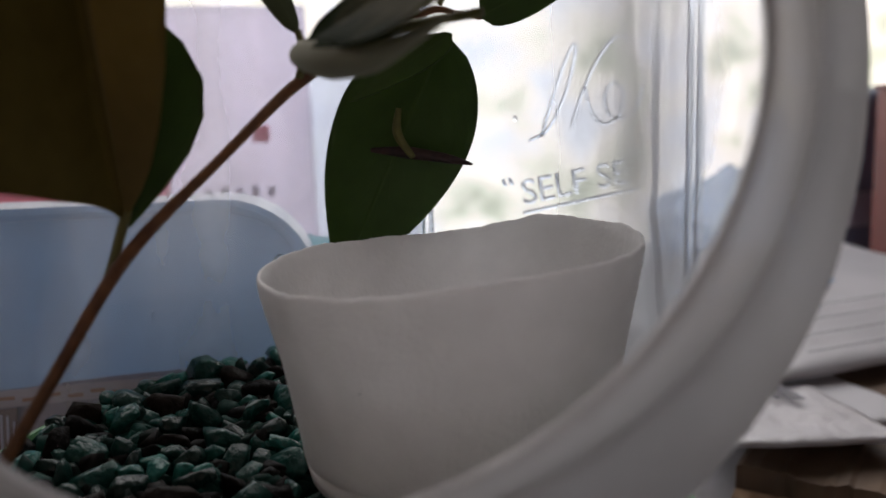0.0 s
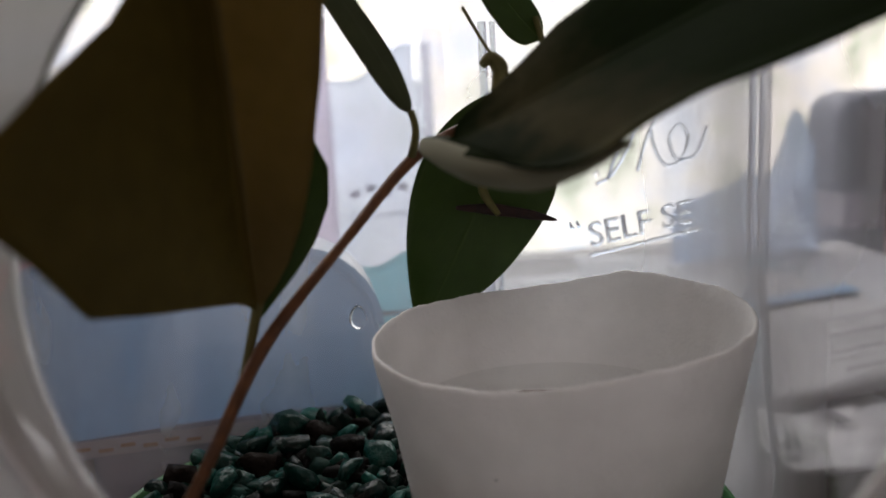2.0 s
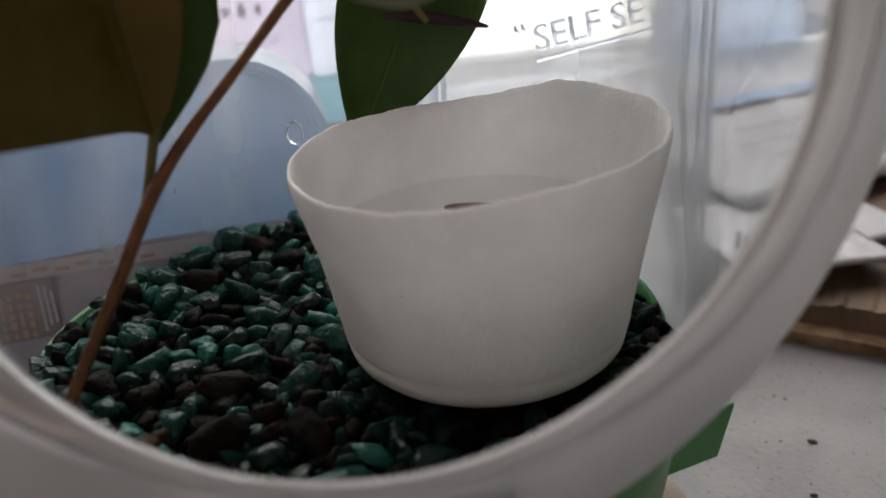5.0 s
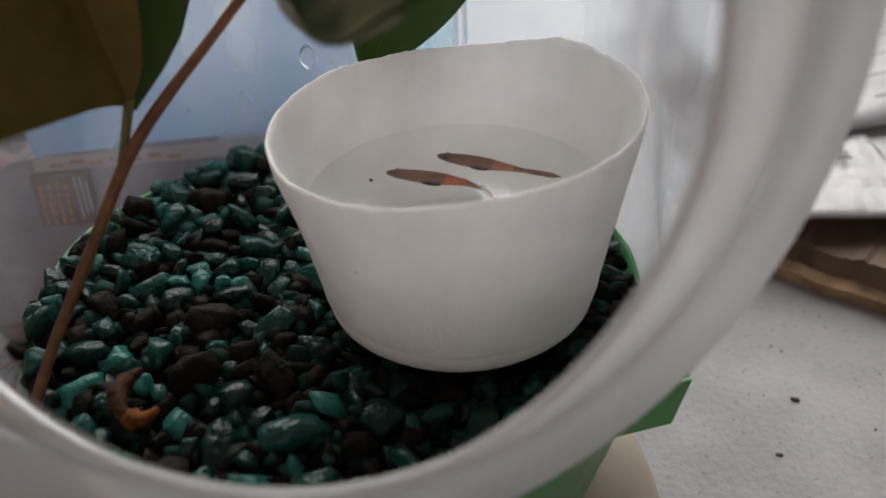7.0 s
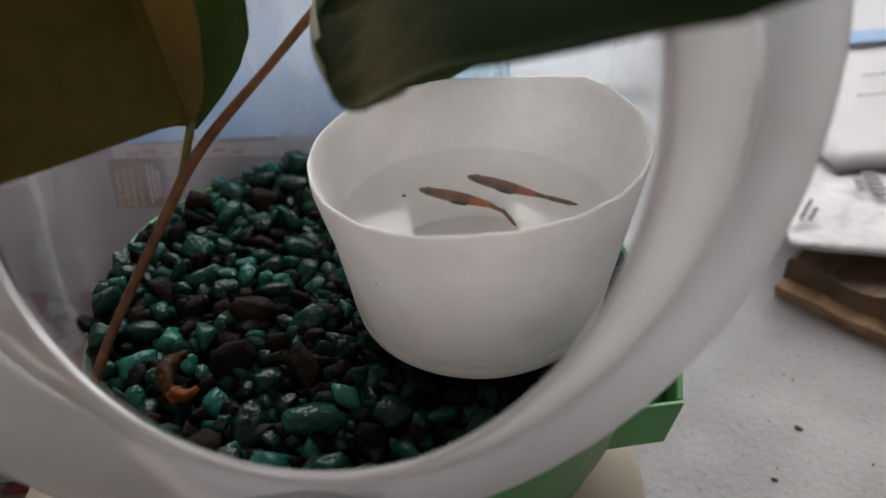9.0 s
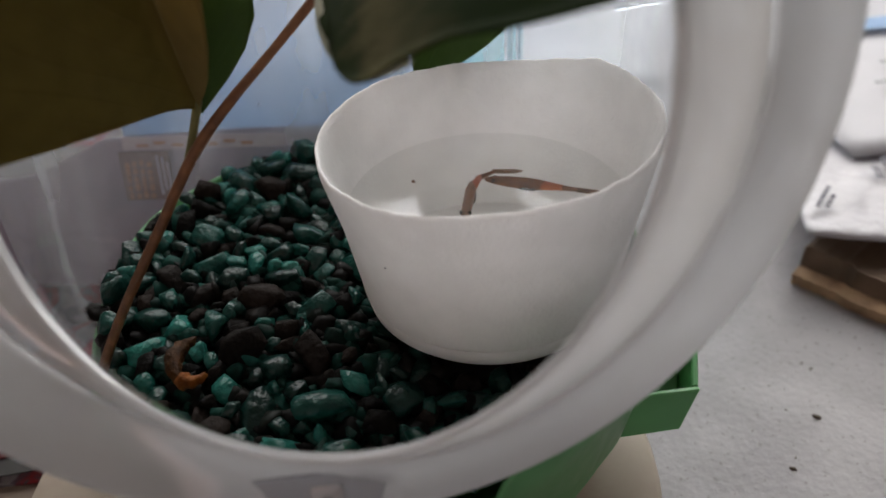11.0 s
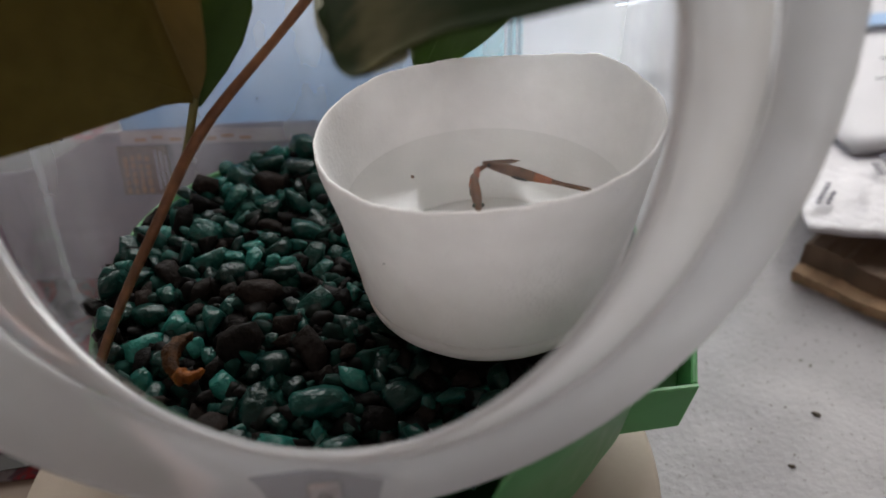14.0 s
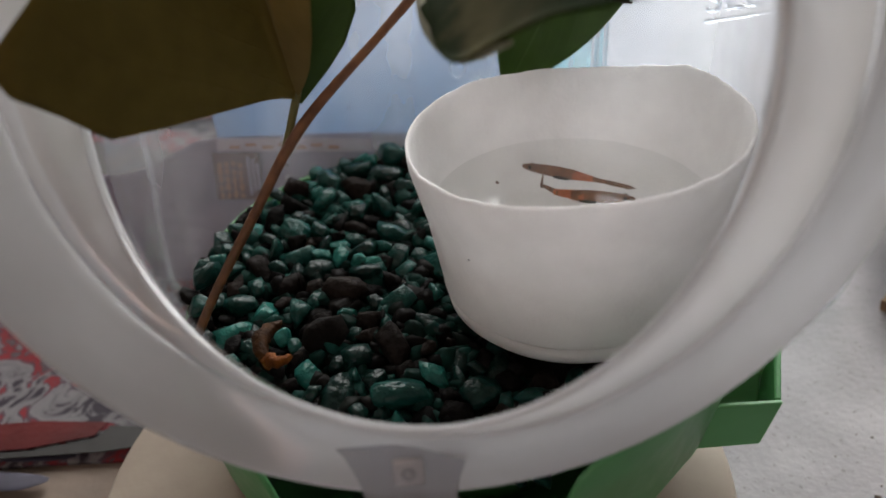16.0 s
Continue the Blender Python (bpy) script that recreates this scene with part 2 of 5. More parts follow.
foam_beads(FOAM)
JAR_BODY = plastic_sheet("clear_plastic", 0.87, (0.96, 0.98, 1.0), (0.84, 0.86, 0.90), 0.10, 0.35, 0.22)
JAR_COLLAR = plastic_sheet("clear_collar_plastic", 0.36, (0.95, 0.955, 0.965), (0.86, 0.85, 0.84), 0.09, 0.5, 0.16, gloss=0.11, edge=0.35, glow_through=0.65)
JAR_BEAD = plastic_sheet("bead_plastic", 0.25, (0.95, 0.97, 1.0), (0.88, 0.88, 0.88), 0.12, 0.4, gloss=0.16, edge=0.45, glow_through=0.6)
JAR_LIP = plastic_sheet("milky_plastic", 0.18, (0.95, 0.97, 1.0), (0.72, 0.72, 0.72), 0.20, 0.35, gloss=0.06, edge=0.25, glow_through=0.6)
JAR_PANEL = plastic_sheet("grey_panel_plastic", 0.42, (0.88, 0.90, 0.93), (0.64, 0.65, 0.67), 0.15, 0.2, gloss=0.06, edge=0.2)
GREEN_STONE = stone_paint("green_coated_stone", [(0.0, (0.0016, 0.016, 0.013)), (0.45, (0.0028, 0.034, 0.027)), (0.8, (0.005, 0.075, 0.060)), (1.0, (0.014, 0.17, 0.138))], 0.30)
GREEN_STONE.node_tree.nodes["Principled BSDF"].inputs["Specular IOR Level"].default_value = 0.28
DARK_STONE = stone_paint("dark_stone", [(0.0, (0.003, 0.0026, 0.0024)), (0.5, (0.007, 0.0054, 0.0047)), (1.0, (0.024, 0.017, 0.014))], 0.65)
DARK_STONE.node_tree.nodes["Principled BSDF"].inputs["Specular IOR Level"].default_value = 0.08
# stones of the lower layer, darkened to paint shade between the top ones
SHADED_FILL = stone_paint("shaded_mixed_stone", [(0.0, (0.003, 0.003, 0.003)), (0.4, (0.009, 0.007, 0.006)), (0.5, (0.0026, 0.022, 0.017)), (1.0, (0.005, 0.058, 0.046))], 0.6, True)
SHADED_FILL.node_tree.nodes["Principled BSDF"].inputs["Specular IOR Level"].default_value = 0.12
# near-black colour stands in for the shade deep between stones
GAP_GRIT = surface("gap_shade_grit", (0.004, 0.005, 0.005), (0.014, 0.016, 0.014), 400, 0.7, 0.8, 900)
STEM = surface("brown_stem", (0.095, 0.035, 0.012), (0.215, 0.085, 0.027), 300, 0.5, 0.5, 1500)
STEM_GREEN = surface("green_stalk", (0.075, 0.078, 0.016), (0.16, 0.145, 0.035), 300, 0.5, 0.4)
LEAF_UNDER = leaf_paint("leaf_underside", (0.165, 0.122, 0.028), (0.125, 0.09, 0.02), (0.19, 0.13, 0.010), rough=0.6, thin=0.20)
# lighter copy of the underside: window light on the folded half, put into colour
LEAF_LIT_HALF = leaf_paint("leaf_lit_half", (0.25, 0.19, 0.075), (0.17, 0.13, 0.048), (0.34, 0.25, 0.07), rough=0.7, thin=0.30)
LEAF_TOP = leaf_paint("leaf_upper_face", (0.042, 0.092, 0.012), (0.055, 0.105, 0.018), (0.09, 0.17, 0.010))
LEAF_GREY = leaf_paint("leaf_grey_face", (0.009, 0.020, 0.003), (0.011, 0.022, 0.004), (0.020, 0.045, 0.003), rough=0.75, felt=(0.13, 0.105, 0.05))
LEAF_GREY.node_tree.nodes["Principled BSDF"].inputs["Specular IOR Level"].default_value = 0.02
LEAF_YOUNG = leaf_paint("young_leaf", (0.085, 0.105, 0.055), (0.10, 0.12, 0.07), (0.08, 0.11, 0.03), rough=0.6)
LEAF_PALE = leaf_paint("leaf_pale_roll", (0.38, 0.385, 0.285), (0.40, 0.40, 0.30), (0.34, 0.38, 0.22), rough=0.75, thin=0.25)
HUSK = surface("dry_leaf", (0.010, 0.004, 0.0015), (0.075, 0.028, 0.006), 300, 0.6, 0.6, spec=0.1)
HUSK_BRIGHT = surface("dry_leaf_end", (0.06, 0.016, 0.002), (0.22, 0.064, 0.007), 300, 0.6, 0.6, spec=0.1)
GREEN_PLASTIC = surface("green_plastic", (0.07, 0.27, 0.10), (0.10, 0.36, 0.14), 40, 0.4, 0.1)
BEIGE = surface("beige_card", (0.33, 0.28, 0.23), (0.42, 0.365, 0.305), 50, 0.7, 0.2)
BLUE = plastic_sheet("blue_plastic", 0.06, (0.6, 0.75, 0.92), (0.33, 0.45, 0.58), 0.3, 0.1, glow_through=0.65)
PAPER = surface("white_paper", (0.31, 0.31, 0.335), (0.41, 0.41, 0.435), 45, 0.5, 0.7, 130, distance=0.003)
PAPER_GREY = surface("grey_white_paper", (0.34, 0.35, 0.38), (0.46, 0.47, 0.50), 14, 0.6, 0.5, 60)
LAVENDER = plastic_sheet("lavender_film", 0.30, (0.92, 0.90, 1.0), (0.80, 0.78, 0.88), 0.35, 0.4)
INK = surface("dark_ink", (0.03, 0.03, 0.05), (0.06, 0.06, 0.09), 80, 0.6)
BLUE_INK = surface("blue_ink", (0.10, 0.22, 0.40), (0.16, 0.30, 0.50), 80, 0.6)
BEIGE_DIM = surface("brown_wrapping_paper", (0.16, 0.125, 0.10), (0.23, 0.18, 0.145), 50, 0.7, 0.3)
PALE_FILM = surface("pale_lavender_film", (0.42, 0.37, 0.42), (0.55, 0.49, 0.54), 60, 0.35, 0.3)
GREY_INK = surface("grey_ink", (0.22, 0.22, 0.24), (0.30, 0.30, 0.33), 80, 0.6)
PALE_INK = surface("pale_blue_ink", (0.50, 0.52, 0.68), (0.58, 0.60, 0.74), 80, 0.6)


def printed_film():
    m, n, l, b = mat("printed_film")
    co = n.new("ShaderNodeTexCoord")
    t = n.new("ShaderNodeTexNoise")
    t.inputs["Scale"].default_value, t.inputs["Detail"].default_value, t.inputs["Distortion"].default_value = 70, 4, 1.4
    l.new(co.outputs["Object"], t.inputs["Vector"])
    r = ramp(n, [(0.0, (0.02, 0.02, 0.03)), (0.40, (0.03, 0.025, 0.035)), (0.43, (0.14, 0.135, 0.145)), (0.50, (0.19, 0.185, 0.195)), (0.53, (0.06, 0.045, 0.06)), (0.58, (0.24, 0.015, 0.02)), (0.63, (0.07, 0.055, 0.065)), (1.0, (0.19, 0.185, 0.195))])
    l.new(t.outputs["Fac"], r.inputs[0])
    l.new(r.outputs[0], b.inputs["Base Color"])
    b.inputs["Roughness"].default_value, b.inputs["Specular IOR Level"].default_value = 0.6, 0.2
    return m


PRINT_FILM = printed_film()
PINK = plastic_sheet("pink_film", 0.08, (1.0, 0.7, 0.75), (0.72, 0.28, 0.36), 0.4, 0.2)
ORANGE_INK = surface("orange_ink", (0.36, 0.19, 0.12), (0.46, 0.25, 0.16), 60, 0.5)
BROWN_FILM = surface("brown_film", (0.15, 0.10, 0.10), (0.21, 0.145, 0.145), 60, 0.4)
PURPLE = surface("grey_purple_film", (0.22, 0.20, 0.27), (0.37, 0.345, 0.42), 40, 0.3, 0.35)
BARK = surface("brown_board", (0.05, 0.03, 0.018), (0.15, 0.095, 0.06), 45, 0.75, 0.8, 180)
CUT_WOOD = surface("raw_board_edge", (0.14, 0.08, 0.045), (0.38, 0.25, 0.15), 120, 0.8, 0.9, 500)
SPECK = surface("dark_speck", (0.04, 0.03, 0.02), (0.09, 0.07, 0.05), 500, 0.7)
SCAR = surface("dark_scar", (0.012, 0.006, 0.008), (0.05, 0.018, 0.014), 500, 0.7)
FRAME_PAINT = surface("white_frame_paint", (0.70, 0.71, 0.73), (0.80, 0.80, 0.82), 20, 0.4, 0.1)


def real_glass(name, colour=(0.97, 0.99, 0.99), rough=0.0, ior=1.45):
    m, n, l, b = mat(name)
    b.inputs["Base Color"].default_value = (*colour, 1)
    b.inputs["Transmission Weight"].default_value = 1.0
    b.inputs["Roughness"].default_value = rough
    b.inputs["IOR"].default_value = ior
    return m


GLASS = plastic_sheet("jar_glass", 0.93, (0.97, 0.99, 1.0), (0.8, 0.85, 0.88), 0.05, 0.3)
EMBOSS = real_glass("embossed_glass", (0.60, 0.65, 0.72), 0.02, 1.45)
DROP = real_glass("water_drop", (1, 1, 1), 0.0, 1.33)
WATER = plastic_sheet("still_water", 0.97, (0.985, 0.99, 0.985), (0.75, 0.75, 0.72), 0.09, 0.12)


# ---- mesh helpers ----
def part(name, bm, material, parent=None, label="", smooth=True):
    me = bpy.data.meshes.new(name)
    bm.to_mesh(me)
    bm.free()
    for f in me.polygons:
        f.use_smooth = smooth
    for mm in material if isinstance(material, (list, tuple)) else (material,):
        me.materials.append(mm)
    ob = new(name, me)
    if parent:
        ob.parent = parent
    if label:
        ob["label"] = label
    return ob


def empty(name, at=(0, 0, 0)):
    ob = new(name)
    ob.location = at
    ob.empty_display_size = 0.01
    return ob


def box_bm(x0, y0, z0, x1, y1, z1, bevel=0.0, segments=2):
    bm = bmesh.new()
    bmesh.ops.create_cube(bm, size=1)
    for v in bm.verts:
        v.co = ((x0 + x1) / 2 + v.co.x * (x1 - x0), (y0 + y1) / 2 + v.co.y * (y1 - y0), (z0 + z1) / 2 + v.co.z * (z1 - z0))
    if bevel:
        bmesh.ops.bevel(bm, geom=bm.edges[:], offset=bevel, segments=segments, affect="EDGES", profile=0.5)
    return bm


def lathe_bm(profile, n=64, wobble=None, closed=False):
    """Turn a list of (radius, height) round z. wobble(angle, index, r, z) may move a point."""
    bm = bmesh.new()
    rings = []
    for i in range(n):
        a = 2 * math.pi * i / n
        ring = []
        for k, (r, z) in enumerate(profile):
            if wobble:
                r2, z2 = wobble(a, k, r, z)
            else:
                r2, z2 = r, z
            ring.append(bm.verts.new((r2 * math.cos(a), r2 * math.sin(a), z2)))
        rings.append(ring)
    m = len(profile)
    for i in range(n):
        A, B = rings[i], rings[(i + 1) % n]
        for k in range(m if closed else m - 1):
            q = (A[k], B[k], B[(k + 1) % m], A[(k + 1) % m])
            if (q[0].co - q[1].co).length < 1e-7 and (q[2].co - q[3].co).length < 1e-7:
                continue
            bm.faces.new(q)
    bmesh.ops.remove_doubles(bm, verts=bm.verts[:], dist=1e-6)
    bmesh.ops.recalc_face_normals(bm, faces=bm.faces[:])
    return bm


def tube_bm(points, radii, n=12, steps=6):
    """A round rod along a smooth line through the points."""
    pts = [Vector(p) for p in points]
    line, rad = [], []
    for i in range(len(pts) - 1):
        p0, p1, p2, p3 = pts[max(i - 1, 0)], pts[i], pts[i + 1], pts[min(i + 2, len(pts) - 1)]
        for s in range(steps):
            t = s / steps
            line.append(0.5 * ((2 * p1) + (p2 - p0) * t + (2 * p0 - 5 * p1 + 4 * p2 - p3) * t * t + (3 * p1 - p0 - 3 * p2 + p3) * t ** 3))
            rad.append(radii[i] * (1 - t) + radii[i + 1] * t)
    line.append(pts[-1])
    rad.append(radii[-1])
    bm = bmesh.new()
    rings = []
    up = Vector((0.3, 0.5, 0.8))
    for i, p in enumerate(line):
        d = (line[min(i + 1, len(line) - 1)] - line[max(i - 1, 0)]).normalized()
        s = d.cross(up).normalized()
        u = s.cross(d)
        rings.append([bm.verts.new(p + (s * math.cos(2 * math.pi * k / n) + u * math.sin(2 * math.pi * k / n)) * rad[i]) for k in range(n)])
    for a, b in zip(rings, rings[1:]):
        for k in range(n):
            bm.faces.new((a[k], a[(k + 1) % n], b[(k + 1) % n], b[k]))
    bm.faces.new(rings[0][::-1])
    bm.faces.new(rings[-1])
    bmesh.ops.recalc_face_normals(bm, faces=bm.faces[:])
    return bm


def leaf_bm(base, along, left, right, length, wl, wr, bend=(0, 0, 0), broad=0.55, thick=0.0006, wave=0.03, nu=26, nv=9, shape=None):
    """A leaf blade: its midrib leaves base along a vector and bends; each half spreads along its own vector, so that the blade may be folded."""
    base, along, left, right, bend = Vector(base), Vector(along).normalized(), Vector(left).normalized(), Vector(right).normalized(), Vector(bend)
    bm = bmesh.new()
    uvl = bm.loops.layers.uv.new("UVMap")
    top, uvs = [], {}
    nrm = (right - left).cross(along).normalized()
    for i in range(nu + 1):
        u = i / nu
        prof = (math.sin(math.pi * min(1, u ** broad)) ** 0.75) if 0 < u < 1 else 0.0
        prof *= 1 - 0.12 * u
        mid = base + along * (length * u) + bend * (u * u)
        row = []
        for j in range(-nv, nv + 1):
            v = j / nv
            side, w = (left, wl) if v < 0 else (right, wr)
            if shape:
                prof = float(np.interp(u, *shape[0 if v < 0 else 1]))
            a = abs(v)
            p = mid + side * (w * prof * a) - nrm * ((0.03 if shape else 0.10) * w * prof * a * a) + along * (0.0 if shape else 0.10 * w * prof * a)
            p += nrm * (wave * w * math.sin(u * 17 + j * 0.4) * a * a)
            row.append(bm.verts.new(p))
            uvs[row[-1]] = (u, v)
        top.append(row)
    low = [[bm.verts.new(v.co - nrm * thick) for v in row] for row in top]
    for rt, rl in zip(top, low):
        for a, b in zip(rt, rl):
            uvs[b] = uvs[a]
    for i in range(nu):
        for j in range(2 * nv):
            bm.faces.new((top[i][j], top[i][j + 1], top[i + 1][j + 1], top[i + 1][j]))
            f = bm.faces.new((low[i][j], low[i + 1][j], low[i + 1][j + 1], low[i][j + 1]))
            f.material_index = 1
        for j in (0, 2 * nv):
            bm.faces.new((top[i][j], top[i + 1][j], low[i + 1][j], low[i][j]))
    for f in bm.faces:
        for lp in f.loops:
            lp[uvl].uv = uvs[lp.vert]
    bmesh.ops.remove_doubles(bm, verts=bm.verts[:], dist=2e-5)
    return bm


def crumb_bm(seed, sx, sy, sz, rough=0.4):
    """A small uneven lump."""
    rnd = random.Random(seed)
    bm = bmesh.new()
    bmesh.ops.create_icosphere(bm, subdivisions=2, radius=1)
    off = Vector((rnd.uniform(0, 50), rnd.uniform(0, 50), rnd.uniform(0, 50)))
    for v in bm.verts:
        p = v.co * (1 + rough * noise.noise(v.co * 1.6 + off))
        v.co = (p.x * sx, p.y * sy, p.z * sz)
    return bm


def chip_bm(seed, sy, sz):
    """An angular stone: the hull of a few points on a squashed ball, its edges worn round."""
    rnd = random.Random(seed)
    bm = bmesh.new()
    for k in range(12):
        d = Vector((rnd.gauss(0, 1), rnd.gauss(0, 1), rnd.gauss(0, 1))).normalized()
        m = max(abs(d.x), abs(d.y), abs(d.z))
        d = d.lerp(d / m * 0.8, 0.62) * rnd.uniform(0.88, 1.0)
        bm.verts.new((d.x, d.y * sy, d.z * sz))
    bmesh.ops.convex_hull(bm, input=bm.verts[:])
    loose = [v for v in bm.verts if not v.link_faces]
    bmesh.ops.delete(bm, geom=loose, context="VERTS")
    bmesh.ops.subdivide_edges(bm, edges=bm.edges[:], cuts=1, use_grid_fill=True)
    bmesh.ops.smooth_vert(bm, verts=bm.verts[:], factor=0.26, use_axis_x=True, use_axis_y=True, use_axis_z=True)
    big = max(v.co.length for v in bm.verts)
    for v in bm.verts:
        v.co *= 0.96 / big
    bmesh.ops.recalc_face_normals(bm, faces=bm.faces[:])
    return bm


def sheet_bm(w, h, thick, nx=14, ny=10, crumple=0.0, seed=0, bulge=0.0):
    """A sheet in its own x-z plane with its base on z = 0: crumpled, bulging, with a thickness."""
    bm = bmesh.new()
    off = Vector((seed * 7.3, seed * 3.1, 0))
    grid = []
    for i in range(nx + 1):
        col = []
        for k in range(ny + 1):
            x, z = (i / nx - 0.5) * w, k / ny * h
            d = crumple * noise.noise(Vector((x, z, 0)) * 30 + off) + crumple * 0.5 * noise.noise(Vector((x, z, 3)) * 80 + off)
            d -= bulge * math.sin(math.pi * i / nx) * math.sin(math.pi * k / ny)
            col.append((bm.verts.new((x, d, z)), bm.verts.new((x, d + thick + bulge * 2 * math.sin(math.pi * i / nx) * math.sin(math.pi * k / ny), z))))
        grid.append(col)
    for i in range(nx):
        for k in range(ny):
            a, b, c, d = grid[i][k], grid[i + 1][k], grid[i + 1][k + 1], grid[i][k + 1]
            bm.faces.new((a[0], b[0], c[0], d[0]))
            bm.faces.new((a[1], d[1], c[1], b[1]))
    edge = [grid[i][0] for i in range(nx + 1)] + [grid[nx][k] for k in range(1, ny + 1)] + [grid[i][ny] for i in range(nx - 1, -1, -1)] + [grid[0][k] for k in range(ny - 1, 0, -1)]
    for a, b in zip(edge, edge[1:] + edge[:1]):
        bm.faces.new((a[0], a[1], b[1], b[0]))
    bmesh.ops.recalc_face_normals(bm, faces=bm.faces[:])
    return bm


def letters_bm(text, size, depth):
    c = bpy.data.curves.new("letters", "FONT")
    c.body, c.size, c.extrude, c.bevel_depth, c.offset = text, size, depth * 0.2, depth * 0.9, -depth * 0.7
    c.bevel_resolution = 2
    c.resolution_u = 3
    ob = bpy.data.objects.new("letters", c)
    me = bpy.data.meshes.new_from_object(ob)
    bm = bmesh.new()
    bm.from_mesh(me)
    bpy.data.objects.remove(ob)
    bpy.data.curves.remove(c)
    bpy.data.meshes.remove(me)
    return bm


# ---- the room ----
def wall_with_hole(name, axis, at, thick, lo, hi, h, hole):
    """A wall across x at y = at, with one opening (x0, x1, z0, z1)."""
    x0, x1, z0, z1 = hole
    root = tagged(empty(name), "painted room wall with a window opening", "wall", kind="structure")
    for (a, b, c, d) in ((lo, x0, -0.75, h), (x1, hi, -0.75, h), (x0, x1, -0.75, z0), (x0, x1, z1, h)):
        part("wall_panel", box_bm(a, at, c, b, at + thick, d), WALL, root, smooth=False)
    return root


def window(name, x0, x1, z0, z1, y, bars):
    root = tagged(empty(name), "white framed window with clear panes", "window", kind="structure")
    t = 0.035
    for a, b, c, d in ((x0, x0 + t, z0, z1), (x1 - t, x1, z0, z1), (x0 + t, x1 - t, z0, z0 + t), (x0 + t, x1 - t, z1 - t, z1)):
        part("window_frame", box_bm(a, y - 0.02, c, b, y + 0.02, d, 0.003), FRAME_PAINT, root, smooth=False)
    for x in bars:
        part("glazing_bar", box_bm(x - 0.012, y - 0.012, z0 + t, x + 0.012, y + 0.012, z1 - t, 0.003), FRAME_PAINT, root, smooth=False)
    return root


tagged(part("floor", box_bm(-2, -2, -0.78, 2, 0.6, -0.75), FLOOR, smooth=False), "brown wooden room floor", "floor", kind="structure")
wall_with_hole("wall_north", "x", 0.58, 0.12, -2, 2, 1.7, (-0.55, 0.65, -0.05, 1.1))
# the south opening is invented, it goes with the fill lamp
wall_with_hole("wall_south", "x", -2.12, 0.12, -2, 2, 1.7, (-0.9, 0.3, 0.2, 1.4))
for nm, x in (("wall_west", -2.12), ("wall_east", 2.0)):
    tagged(part(nm, box_bm(x, -2.12, -0.75, x + 0.12, 0.7, 1.7), WALL, smooth=False), "plain painted room wall", "wall", kind="structure")
tagged(part("ceiling", box_bm(-2.12, -2.12, 1.7, 2.12, 0.7, 1.78), WALL, smooth=False), "plain white ceiling", "ceiling", kind="structure")
window("window_1", -0.55, 0.65, -0.05, 1.1, 0.62, ())
# unseen window, added round the fill lamp behind the camera
window("fill_window", -0.9, 0.3, 0.2, 1.4, -2.06, (-0.3,))


def backdrop():
    m, n, l, b = mat("bright_garden")
    co = n.new("ShaderNodeTexCoord")
    t = n.new("ShaderNodeTexNoise")
    t.inputs["Scale"].default_value, t.inputs["Detail"].default_value = 3.2, 4
    l.new(co.outputs["Object"], t.inputs["Vector"])
    r = ramp(n, [(0.32, (0.45, 0.52, 0.42)), (0.42, (0.80, 0.84, 0.74)), (0.50, (1.0, 1.0, 0.96)), (0.62, (0.82, 0.90, 1.0)), (0.8, (0.60, 0.70, 0.84))])
    l.new(t.outputs["Fac"], r.inputs[0])
    b.inputs["Base Color"].default_value = (0, 0, 0, 1)
    l.new(r.outputs[0], b.inputs["Emission Color"])
    b.inputs["Emission Strength"].default_value = 2.7
    bm = bmesh.new()
    bmesh.ops.create_grid(bm, x_segments=2, y_segments=2, size=4)
    ob = part("backdrop", bm, m)
    ob.matrix_world = pose(0, 3.5, 1.2, 90, 0, 0)
    tagged(ob, "bright hazy garden light beyond the window", "backdrop", kind="structure")


backdrop()


def table():
    root = tagged(empty("table", (0, -0.05, -0.75)), "white painted table top with small dark specks", "table")
    t = part("tabletop", box_bm(-0.75, -0.40, 0.722, 0.75, 0.58, 0.75, 0.004), TABLE, root, smooth=False)
    for x in (-0.68, 0.68):
        for y in (-0.33, 0.5):
            part("leg", box_bm(x - 0.025, y - 0.025, 0, x + 0.025, y + 0.025, 0.722, 0.003), TABLE, root, smooth=False)
    return root


table()


# ---- the tilted-mouth plastic jar ----
AXIS = Vector((-0.037, 0.006, 0))
BODY_R = 0.0585


def circle_pts(c, tilt, turn, r, n):
    c = Vector(c)
    nr = Vector((math.sin(turn), -math.cos(turn) * math.cos(tilt), math.sin(tilt))).normalized()
    ex = Vector((0, 0, 1)).cross(-nr).normalized()
    ez = ex.cross(-nr)
    return [c + ex * (r * math.cos(2 * math.pi * i / n)) + ez * (r * math.sin(2 * math.pi * i / n)) for i in range(n)], nr


